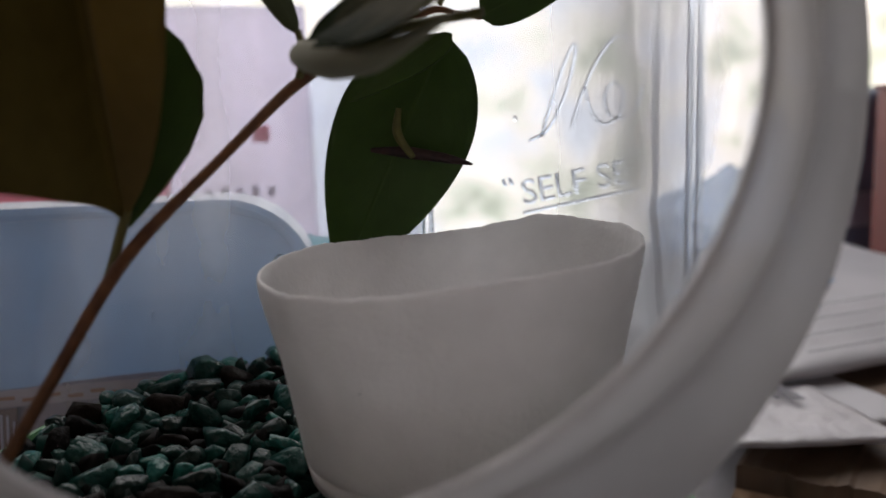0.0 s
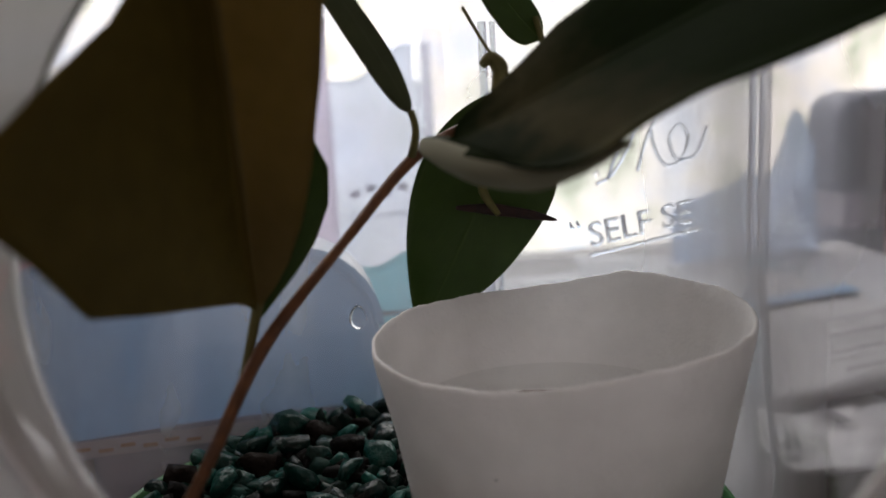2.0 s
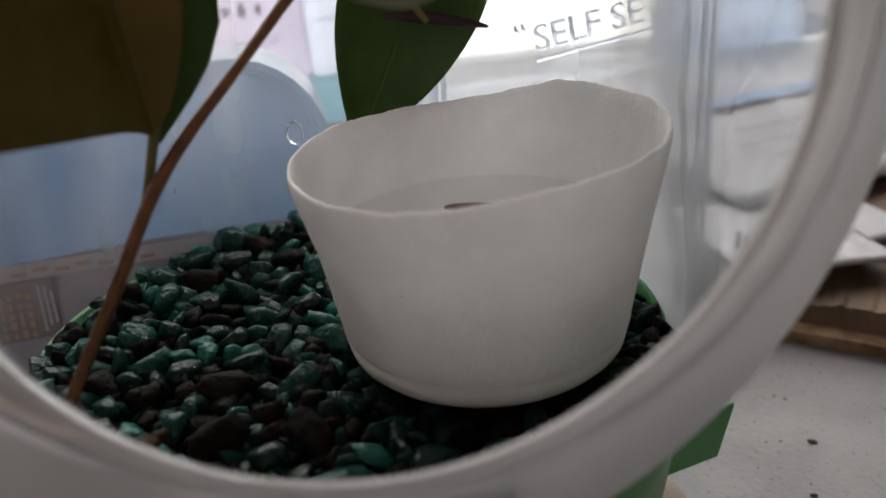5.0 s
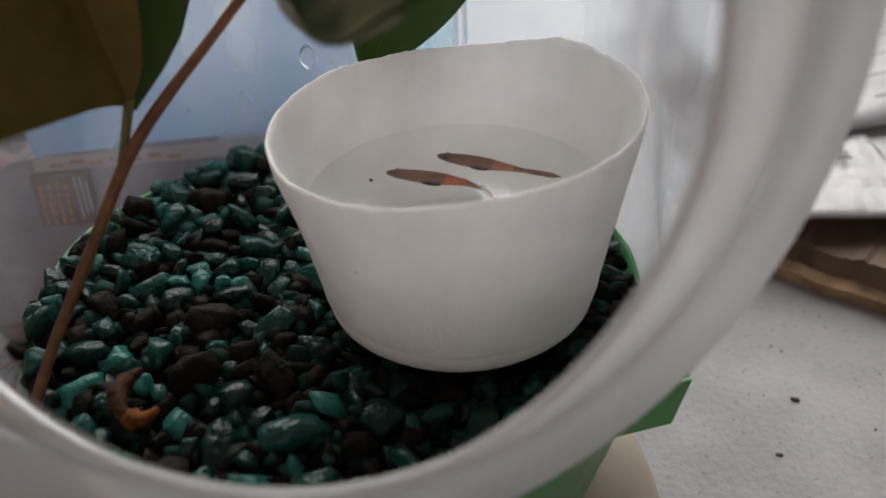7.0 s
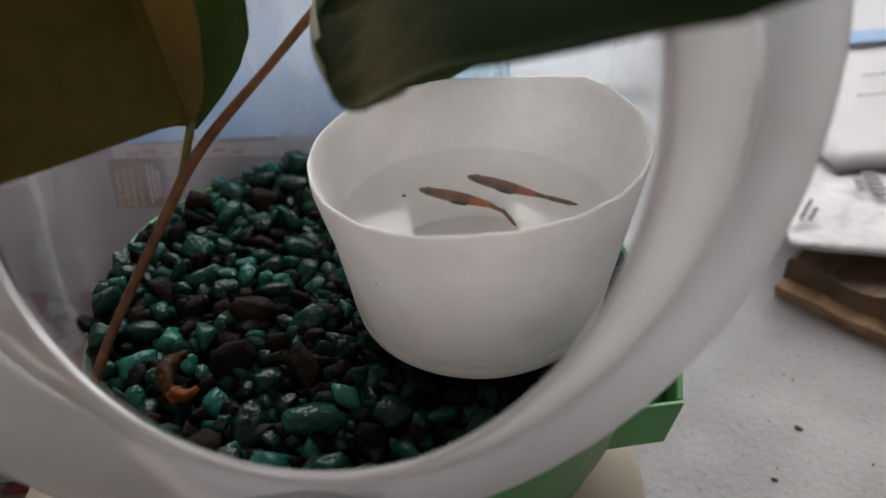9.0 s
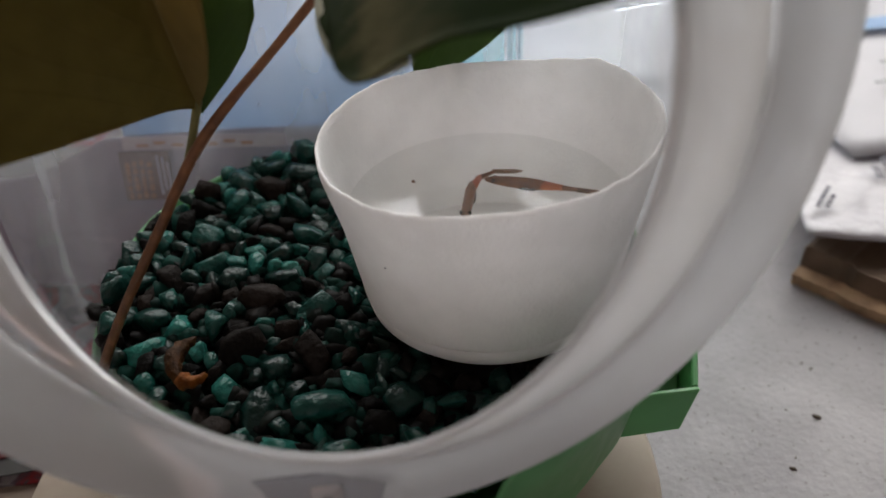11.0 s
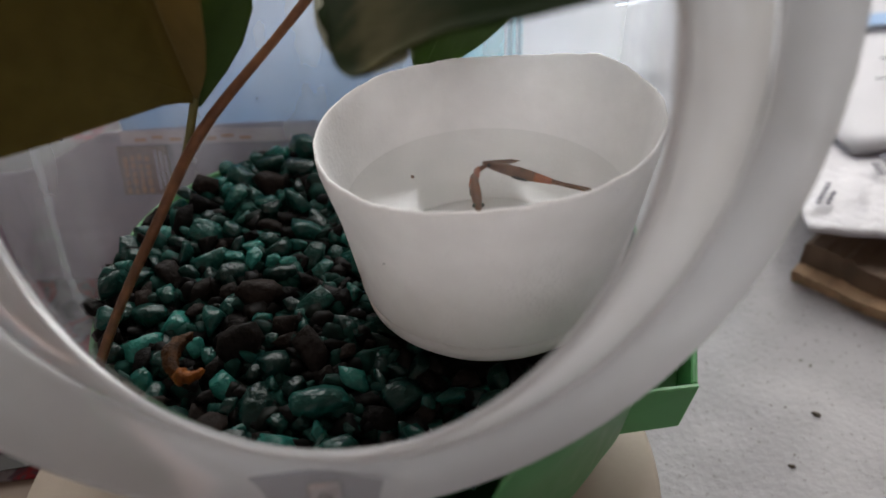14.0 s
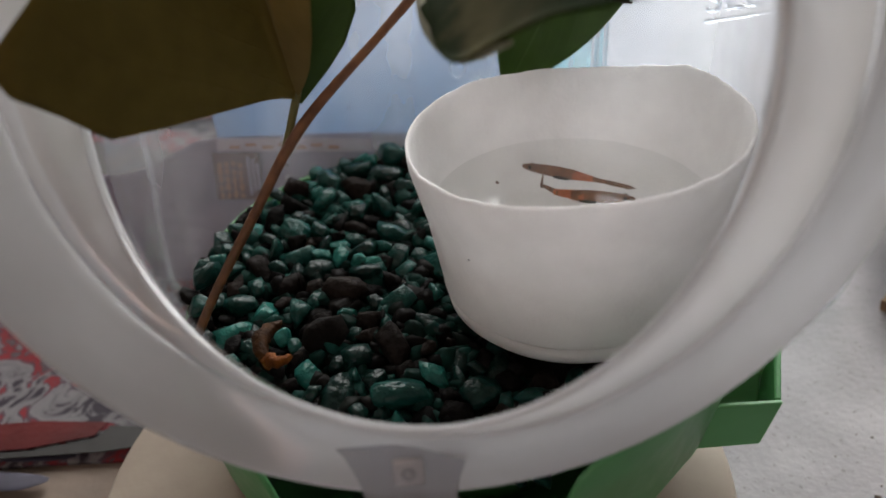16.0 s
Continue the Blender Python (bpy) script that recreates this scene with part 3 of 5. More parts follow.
def plastic_jar():
    root = tagged(empty("plastic_jar", (AXIS.x, AXIS.y, 0.034)), "translucent plastic jar with a wide tilted round mouth, holding green gravel", "jar")
    off = Vector((AXIS.x, AXIS.y, 0.034))
    n = 96
    inner, nr = circle_pts((-0.0375, -0.0400, 0.1227), radians(23.8), radians(-15.1), 0.0470, n)
    outer, no = circle_pts((-0.0294, -0.0468, 0.1267), radians(10.6), radians(11.5), 0.0616, n)
    # body: upright, round, heel rounded, front left open behind the mouth
    prof = [(0.0, 0.0), (0.040, 0.0), (0.049, 0.002), (0.0545, 0.007), (0.0572, 0.014), (BODY_R + 0.0018, 0.020), (BODY_R + 0.0020, 0.030), (BODY_R, 0.045), (BODY_R - 0.0010, 0.06), (BODY_R - 0.0016, 0.064), (BODY_R - 0.0012, 0.068), (BODY_R - 0.0012, 0.15), (0.055, 0.165), (0.044, 0.178), (0.02, 0.184), (0, 0.185)]
    fine = []
    for (r0, z0), (r1, z1) in zip(prof, prof[1:]):
        k = max(1, int((abs(z1 - z0) + abs(r1 - r0)) / 0.004))
        fine += [(r0 + (r1 - r0) * s / k, z0 + (z1 - z0) * s / k) for s in range(k)]
    fine.append(prof[-1])

    def grooves(a, k, r, z):
        # upright mould ribs on the wall
        g = 0.0
        for c in (0.06, 2.45, 1.05):
            d = (a - c + math.pi) % (2 * math.pi) - math.pi
            g += 0.0008 * math.exp(-(d / 0.09) ** 2)
        return (r + (g if 0.012 < z < 0.16 else 0), z)
    bm = lathe_bm(fine, 160, grooves)
    seam = -0.003
    bmesh.ops.bisect_plane(bm, geom=bm.verts[:] + bm.edges[:] + bm.faces[:], plane_co=Vector((0, seam, 0)) - off, plane_no=(0, -1, 0), clear_outer=True)
    part("body", bm, JAR_BODY, root)
    # front half: swells from the mouth out to the body wall
    pz, pr = [p[1] for p in prof], [p[0] for p in prof]
    bm = bmesh.new()
    rows = []
    for i in range(n):
        th = 2 * math.pi * i / n
        cx, cz, q = AXIS.x, 0.117, 0.0
        while q < 0.12:
            q += 0.0004
            z = cz - q * math.sin(th) - off.z
            r_ = float(np.interp(z, pz[1:-1], pr[1:-1])) if 0 < z < 0.1845 else 0.0
            if r_ * r_ - (seam - AXIS.y) ** 2 <= (q * math.cos(th)) ** 2:
                break
        q -= 0.0006
        end = Vector((cx - q * math.cos(th), seam + 0.0020, cz - q * math.sin(th)))
        st = inner[i] - nr * 0.002
        d = Vector((-math.cos(th), 0, -math.sin(th)))
        rows.append([bm.verts.new(st.lerp(end, s_) + d * ((st - end).length * (0.04 + 0.17 * max(0.0, math.sin(th)) ** 3) * math.sin(math.pi * s_ ** 0.8)) - off) for s_ in (0, 0.1, 0.2, 0.35, 0.5, 0.65, 0.8, 0.9, 1.0)])
    for i in range(n):
        A, B = rows[i], rows[(i + 1) % n]
        for k in range(8):
            bm.faces.new((A[k], B[k], B[k + 1], A[k + 1]))
    part("shoulder", bm, JAR_BODY, root)
    # mouth: a clear inner collar, a bead on its edge, a ridge, then a milky outer band
    def band(name, material, lo, hi, section, label):
        bm = bmesh.new()
        rows = []
        for i in range(n):
            a, b = inner[i], outer[i]
            c = abs(math.cos(2 * math.pi * i / n))
            split = 0.06 + 0.40 * c ** 1.2
            s0, s1 = (0.0, split) if lo == 0 else (split, 1.0)
            rows.append([bm.verts.new(a + (b - a) * (s0 + (s1 - s0) * s_) + no * h - off) for s_, h in section])
        m = len(section)
        for i in range(n):
            A, B = rows[i], rows[(i + 1) % n]
            for k in range(m):
                bm.faces.new((A[k], B[k], B[(k + 1) % m], A[(k + 1) % m]))
        bmesh.ops.recalc_face_normals(bm, faces=bm.faces[:])
        return part(name, bm, material, root, label)
    band("mouth_collar", JAR_COLLAR, 0, 1, ((0.0, -0.0006), (0.04, 0.0001), (0.5, -0.0010), (0.98, 0.0), (0.98, -0.0009), (0.5, -0.0019), (0.04, -0.0010)), "clear plastic collar inside the mouth band")
    band("mouth_flange", JAR_LIP, 1, 2, ((0.0, 0.0), (0.06, 0.0003), (0.12, 0.0004), (0.22, 0.0002), (0.55, 0.0005), (0.88, 0.0007), (0.96, 0.0003), (1.0, -0.0008), (0.985, -0.0030), (0.90, -0.0040), (0.55, -0.0022), (0.10, -0.0016)), "milky white rolled mouth band")
    bead = bmesh.new()
    rows = []
    for i in range(n):
        w = (outer[i] - inner[i]).normalized()
        rows.append([bead.verts.new(inner[i] + w * (0.0009 * math.cos(q)) + no * (0.0009 * math.sin(q)) - off) for q in (2 * math.pi * k / 10 for k in range(10))])
    for i in range(n):
        A, B = rows[i], rows[(i + 1) % n]
        for k in range(10):
            bead.faces.new((A[k], B[k], B[(k + 1) % 10], A[(k + 1) % 10]))
    part("mouth_bead", bead, JAR_BEAD, root, "glossy rounded mouth edge")
    # moulded funnel-shaped panel with a small pierced boss, low on the band
    w = Vector((0, 0, -1))
    w = (w - no * w.dot(no)).normalized()
    ex = no.cross(w).normalized()
    ex = ex if ex.x > 0 else -ex
    mid = inner[24].lerp(outer[24], 0.60) + no * 0.0016 + ex * 0.0018
    bm = bmesh.new()
    half = ((-0.0042, 0.0094), (-0.0030, 0.0086), (-0.0012, 0.0078), (0.0016, 0.0068), (0.0050, 0.0062), (0.0066, 0.0070))
    rim = [(q, -u) for q, u in half] + [(q, u) for q, u in reversed(half)]
    A = [bm.verts.new(w * q + ex * u) for q, u in rim]
    B = [bm.verts.new(w * q + ex * u * 0.96 + no * 0.0007) for q, u in rim]
    bm.faces.new(B)
    bm.faces.new(A[::-1])
    for i in range(len(A)):
        bm.faces.new((A[i], A[(i + 1) % len(A)], B[(i + 1) % len(A)], B[i]))
    bmesh.ops.recalc_face_normals(bm, faces=bm.faces[:])
    panel = part("moulded_panel", bm, JAR_PANEL, root, "clear grey funnel-shaped panel", smooth=False)
    panel.location = mid - off
    boss = part("boss", box_bm(-0.0021, -0.0021, 0.0, 0.0021, 0.0021, 0.0010, 0.0005), JAR_BEAD, panel, "small white square boss")
    boss.matrix_basis = Matrix((ex, -w, no)).transposed().to_4x4()
    boss.location = no * 0.0007 - w * 0.0006
    hole = part("boss_hole", lathe_bm([(0, 0.0010), (0.0004, 0.0010), (0.0006, 0.0013), (0.0009, 0.0013), (0.0011, 0.0008)], 20), JAR_PANEL, panel, "dark dimple in the boss")
    hole.matrix_basis = boss.matrix_basis.copy()
    hole.location = boss.location
    return root


plastic_jar()


# ---- gravel ----
def gravel_z(x, y):
    # the bed dips towards the mouth and lies nearly level behind
    return 0.0556 + (0.15 if y < 0 else 0.09) * y - 0.02 * (x + 0.05)


def wall_r(y):
    # how far the bed reaches: to the wall behind, less towards the mouth
    return 0.0605 - 0.0110 * max(0.0, min(1.0, (-0.004 - y) / 0.022))


def under_cup(x, y, r, z):
    # stones that reach under the cup lie below its foot
    return min(z, 0.0533 - 0.85 * r) if math.hypot(x + 0.0124, y - 0.0076) - 0.85 * r < 0.0250 else z


def gravel():
    rnd = random.Random(11)
    root = empty("gravel_bed", (AXIS.x, AXIS.y, 0.036))
    tagged(root, "bed of wet teal-green and black aquarium gravel in the jar", "gravel")
    off = root.location
    # the grit under the top layer, near-black to paint the shade in the gaps
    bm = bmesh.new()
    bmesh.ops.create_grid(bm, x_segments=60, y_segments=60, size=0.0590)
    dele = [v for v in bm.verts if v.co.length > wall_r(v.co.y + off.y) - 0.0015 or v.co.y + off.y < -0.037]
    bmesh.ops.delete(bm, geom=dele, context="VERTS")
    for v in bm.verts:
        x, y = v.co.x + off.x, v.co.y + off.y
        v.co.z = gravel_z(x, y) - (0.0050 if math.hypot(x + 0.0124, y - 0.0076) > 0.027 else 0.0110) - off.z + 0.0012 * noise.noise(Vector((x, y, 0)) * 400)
    part("grit", bm, GAP_GRIT, root)
    shapes = []
    for k in range(14):
        me = bpy.data.meshes.new("stone")
        b = chip_bm(100 + k, rnd.uniform(0.58, 0.92), rnd.uniform(0.50, 0.82))
        b.to_mesh(me)
        b.free()
        for f in me.polygons:
            f.use_smooth = True
        shapes.append(me)
    painted = []
    for me in shapes:
        g, d = me.copy(), me.copy()
        g.materials.append(GREEN_STONE)
        d.materials.append(DARK_STONE)
        painted.append((g, d))
    known = [  # stones that stand out: x, y, half length, green
        (-0.0605, 0.0450, 0.0042, 1), (-0.0547, 0.0232, 0.0044, 1), (-0.0769, 0.0205, 0.0039, 1), (-0.0701, 0.0217, 0.0033, 1),
        (-0.0566, 0.0343, 0.0042, 1), (-0.0728, 0.0326, 0.0038, 1), (-0.0901, 0.0262, 0.0036, 0), (-0.0932, 0.0150, 0.0036, 1),
        (-0.0512, 0.0141, 0.0036, 1), (-0.0630, 0.0120, 0.0030, 1), (-0.0469, -0.0009, 0.0035, 1), (-0.0806, -0.0044, 0.0034, 1),
        (-0.0268, -0.0217, 0.0040, 1), (-0.0585, 0.0005, 0.0049, 0), (-0.0600, -0.0115, 0.0046, 0), (-0.0450, -0.0120, 0.0044, 0),
        (-0.0665, 0.0400, 0.0038, 0), (-0.0480, 0.0440, 0.0040, 0), (-0.0530, 0.0500, 0.0040, 0), (-0.0800, 0.0310, 0.0034, 0),
        (-0.0420, -0.0240, 0.0050, 1), (-0.0540, -0.0250, 0.0048, 1), (-0.0340, -0.0120, 0.0046, 1)]
    placed = []
    cup = Vector((-0.0124, 0.0076, 0))
    for x, y, r, g in known:
        placed.append((x, y, r * 1.32, g))
    # a close ring of stones against the front of the cup
    for k in range(3000):
        a, q, r = rnd.uniform(-2.9, 0.1), rnd.uniform(0.0235, 0.0400), rnd.choice((0.0034, 0.0042, 0.0048, 0.0054))
        x, y = cup.x + q * math.cos(a), cup.y + q * math.sin(a)
        if y < -0.038 or math.hypot(x - AXIS.x, y - AXIS.y) + r > wall_r(y):
            continue
        if any((x - a_) ** 2 + (y - b_) ** 2 < (0.64 * (r + c_)) ** 2 for a_, b_, c_, _ in placed):
            continue
        placed.append((x, y, r, 1 if rnd.random() < 0.66 else 0))
    tries = 0
    while len(placed) < 295 and tries < 60000:
        tries += 1
        a, q = rnd.uniform(0, 2 * math.pi), math.sqrt(rnd.random()) * 0.0590
        x, y = AXIS.x + q * math.cos(a), AXIS.y + q * math.sin(a)
        if (Vector((x, y, 0)) - cup).length < 0.0262 or y < -0.038:
            continue
        r = rnd.choice((0.0042, 0.0047, 0.0052, 0.0057, 0.0063))
        if tries > 25000:
            r = rnd.uniform(0.0027, 0.0036)
        if math.hypot(x - cup.x, y - cup.y) - 0.85 * r < 0.0250:
            continue
        if math.hypot(x - AXIS.x, y - AXIS.y) + r > wall_r(y):
            continue
        gap = 0.72 if tries < 25000 else 0.54
        if any((x - a_) ** 2 + (y - b_) ** 2 < (gap * (r + c_)) ** 2 for a_, b_, c_, _ in placed):
            continue
        placed.append((x, y, r, 1 if rnd.random() < (0.84 if y > 0.010 else 0.68) else 0))
    # the layer beneath, joined, coloured darker as if shaded by the stones above
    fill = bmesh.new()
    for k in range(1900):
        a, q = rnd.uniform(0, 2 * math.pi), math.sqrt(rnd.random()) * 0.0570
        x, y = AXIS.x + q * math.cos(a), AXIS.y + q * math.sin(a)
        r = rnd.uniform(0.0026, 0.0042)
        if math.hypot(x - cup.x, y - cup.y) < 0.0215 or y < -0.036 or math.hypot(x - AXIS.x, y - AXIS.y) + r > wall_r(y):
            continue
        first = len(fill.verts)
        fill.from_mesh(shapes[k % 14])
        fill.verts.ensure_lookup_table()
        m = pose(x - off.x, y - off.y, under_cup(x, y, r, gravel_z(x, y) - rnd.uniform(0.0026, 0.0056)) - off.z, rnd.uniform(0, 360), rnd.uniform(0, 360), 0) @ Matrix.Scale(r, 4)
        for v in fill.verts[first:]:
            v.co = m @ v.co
    tagged(part("gravel_fill", fill, SHADED_FILL, root), kind="stuff")
    for x, y, r, g in placed:
        ob = new("stone", rnd.choice(painted)[0 if g else 1])
        ob.parent = root
        z = under_cup(x, y, r, gravel_z(x, y) - (0.0016 if r > 0.0036 else 0.0020) + rnd.uniform(-0.0007, 0.0007)) - off.z
        ob.matrix_basis = pose(x - off.x, y - off.y, z, rnd.uniform(-40, 40), rnd.uniform(-40, 40), rnd.uniform(0, 360)) @ Matrix.Scale(r, 4)
    return root


gravel()


# ---- foam cup with water ----
CUP = Vector((-0.0124, 0.0076, 0.0535))


def foam_cup():
    root = tagged(empty("foam_cup", CUP), "cut-down white foam cup with a ragged rim, half full of water", "cup")

    def ragged(a, k, r, z):
        if z > 0.036:
            # cut by hand: low on one side, a straight high edge that breaks off in a corner
            cut = np.interp(math.degrees(a), (0, 20, 40, 47, 54, 70, 90, 115, 140, 180, 210, 235, 255, 275, 295, 315, 340, 360), (40.8, 40.7, 41.0, 40.9, 39.9, 38.0, 37.0, 37.0, 37.1, 36.3, 36.0, 36.7, 38.0, 39.1, 39.5, 39.7, 40.2, 40.8))
            dz = float(cut) / 1000 - 0.0392 + 0.00025 * noise.noise(Vector((math.cos(a) * 6, math.sin(a) * 6, 0))) + 0.00022 * noise.noise(Vector((math.cos(a) * 38, math.sin(a) * 38, 4))) + 0.00016 * noise.noise(Vector((math.cos(a) * 95, math.sin(a) * 95, 9)))
            return (r + 0.0002 * noise.noise(Vector((a * 6, 2, 0))), z + dz)
        return (r, z)
    prof = [(0.0258, 0.0058), (0.02595, 0.0064), (0.0261, 0.0080), (0.0285, 0.022), (0.0313, 0.0362),
            (0.03155, 0.0384), (0.03150, 0.0390), (0.03125, 0.0392), (0.0310, 0.0391), (0.0306, 0.0364), (0.0274, 0.020), (0.0245, 0.0075), (0.0240, 0.0058)]
    part("cup_base", lathe_bm([(0, 0.0), (0.0212, 0.0), (0.0236, 0.0007), (0.0250, 0.0022), (0.0258, 0.0057), (0.0238, 0.0057), (0.0225, 0.0045), (0.019, 0.0035), (0, 0.0035)], 96), FOAM, root)
    part("cup_wall", lathe_bm(prof, 360, ragged), FOAM, root)
    return root


foam_cup()
w = part("cup_water", lathe_bm([(0, 0), (0.0150, 0.00002), (0.0262, 0.0), (0.0272, 0.0004)], 72), WATER)
w.location = (CUP.x, CUP.y, 0.0752)
tagged(w, "clear still water standing in the foam cup", "water")


# ---- fish ----
FISH_BACK = surface("fish_back", (0.10, 0.034, 0.012), (0.26, 0.095, 0.035), 700, 0.3, 0.3)
FISH_SIDE = surface("fish_orange", (0.36, 0.075, 0.025), (0.55, 0.16, 0.06), 500, 0.3, 0.3)
FISH_EYE = surface("fish_eye", (0.01, 0.01, 0.01), (0.03, 0.03, 0.03), 500, 0.1)
FIN = plastic_sheet("fish_fin", 0.45, (0.80, 0.62, 0.48), (0.26, 0.12, 0.06), 0.3, 0.1, edge=0.1)


def fish_piece(stations, material):
    """A smooth tapering body along -x: (x, half height, half width) in metres."""
    bm = bmesh.new()
    rings = []
    for x, h, w_ in stations:
        rings.append([bm.verts.new((x, 0.68 * w_ * math.cos(2 * math.pi * k / 14), 0.62 * h * math.sin(2 * math.pi * k / 14))) for k in range(14)])
    for a, b in zip(rings, rings[1:]):
        for k in range(14):
            bm.faces.new((a[k], a[(k + 1) % 14], b[(k + 1) % 14], b[k]))
    bm.faces.new(rings[0])
    bm.faces.new(rings[-1][::-1])
    bmesh.ops.recalc_face_normals(bm, faces=bm.faces[:])
    return bm


def fish(name, label, scale):
    root = tagged(empty(name), label, "fish", "fish in the cup")
    s = scale
    front = part("front_body", fish_piece([(x * s, h * s, w_ * s) for x, h, w_ in ((0.0118, 0.0003, 0.0003), (0.0112, 0.0009, 0.0008), (0.0095, 0.0015, 0.0013), (0.0065, 0.0020, 0.0016), (0.003, 0.0022, 0.0016), (0.0, 0.0020, 0.0014), (-0.0012, 0.0018, 0.0012))], FISH_BACK), FISH_BACK, root)
    for sy in (-1, 1):
        bm = bmesh.new()
        bmesh.ops.create_icosphere(bm, subdivisions=2, radius=0.00048 * s)
        e = part("eye", bm, FISH_EYE, front)
        e.location = (0.0097 * s, sy * 0.00078 * s, 0.0003 * s)
    bm = fish_piece([(x * s, h * s, w_ * s) for x, h, w_ in ((0.003, 0.0008, 0.0018), (0.0015, 0.0012, 0.00185), (-0.0005, 0.0009, 0.0016))], FISH_EYE)
    d = part("belly_spot", bm, FISH_EYE, front, "dark belly spot")
    d.location = (0.001 * s, 0, -0.0008 * s)
    rear = part("rear_body", fish_piece([(x * s, h * s, w_ * s) for x, h, w_ in ((0.0016, 0.0017, 0.0012), (0.0, 0.0019, 0.00135), (-0.0016, 0.0017, 0.00120), (-0.0032, 0.0014, 0.00095), (-0.0050, 0.0011, 0.00068))], FISH_SIDE), FISH_SIDE, root, "orange rear half")
    stalk = part("tail_stalk", fish_piece([(x * s, h * s, w_ * s) for x, h, w_ in ((0.0008, 0.0011, 0.00070), (-0.0006, 0.0010, 0.00062), (-0.0024, 0.0008, 0.00050), (-0.0046, 0.0006, 0.00036))], FISH_BACK), FISH_BACK, root)
    bm = bmesh.new()
    pts = [(0.0006, 0.0004), (-0.0020, 0.0005), (-0.0044, 0.0006), (-0.0062, 0.0002), (-0.0044, -0.0004), (-0.0020, -0.0004), (0.0006, -0.0004)]
    A = [bm.verts.new((x * s, 0.00026 * (1 + x / 0.0075), z * s)) for x, z in pts]
    B = [bm.verts.new((x * s, -0.00026 * (1 + x / 0.0075), z * s)) for x, z in pts]
    bm.faces.new(A)
    bm.faces.new(B[::-1])
    for i in range(len(A)):
        bm.faces.new((A[i], B[i], B[(i + 1) % len(A)], A[(i + 1) % len(A)]))
    bmesh.ops.recalc_face_normals(bm, faces=bm.faces[:])
    tail = part("tail_fin", bm, FIN, root)
    return root, front, rear, stalk, tail


FISH_A = fish("small_fish", "small brown and orange fish curling in the cup water", 1.0)
FISH_B = fish("small_fish", "small slender reddish-brown fish resting in the cup water", 0.98)


def speck(x, y, z, r, seed, label, material=SPECK, name="speck"):
    ob = part(name, crumb_bm(seed, r, r * 0.6, r * 0.4), material)
    ob.location = (x, y, z)
    ob.rotation_euler = (0, 0, seed * 1.7)
    tagged(ob, label, "debris", "crumbs")
    return ob


FLECK = Vector((CUP.x - 0.0287 * math.cos(radians(54)), CUP.y - 0.0287 * math.sin(radians(54)), 0.0762))
speck(-0.0285, 0.0205, 0.0717, 0.0006, 3, "tiny brown crumb under water in the cup", STEM)
speck(FLECK.x, FLECK.y, FLECK.z, 0.0003, 4, "tiny grey fleck stuck to the cup side", GREY_INK)


# ---- the plant cutting ----
FORK2 = (-0.0355, 0.0105, 0.1200)


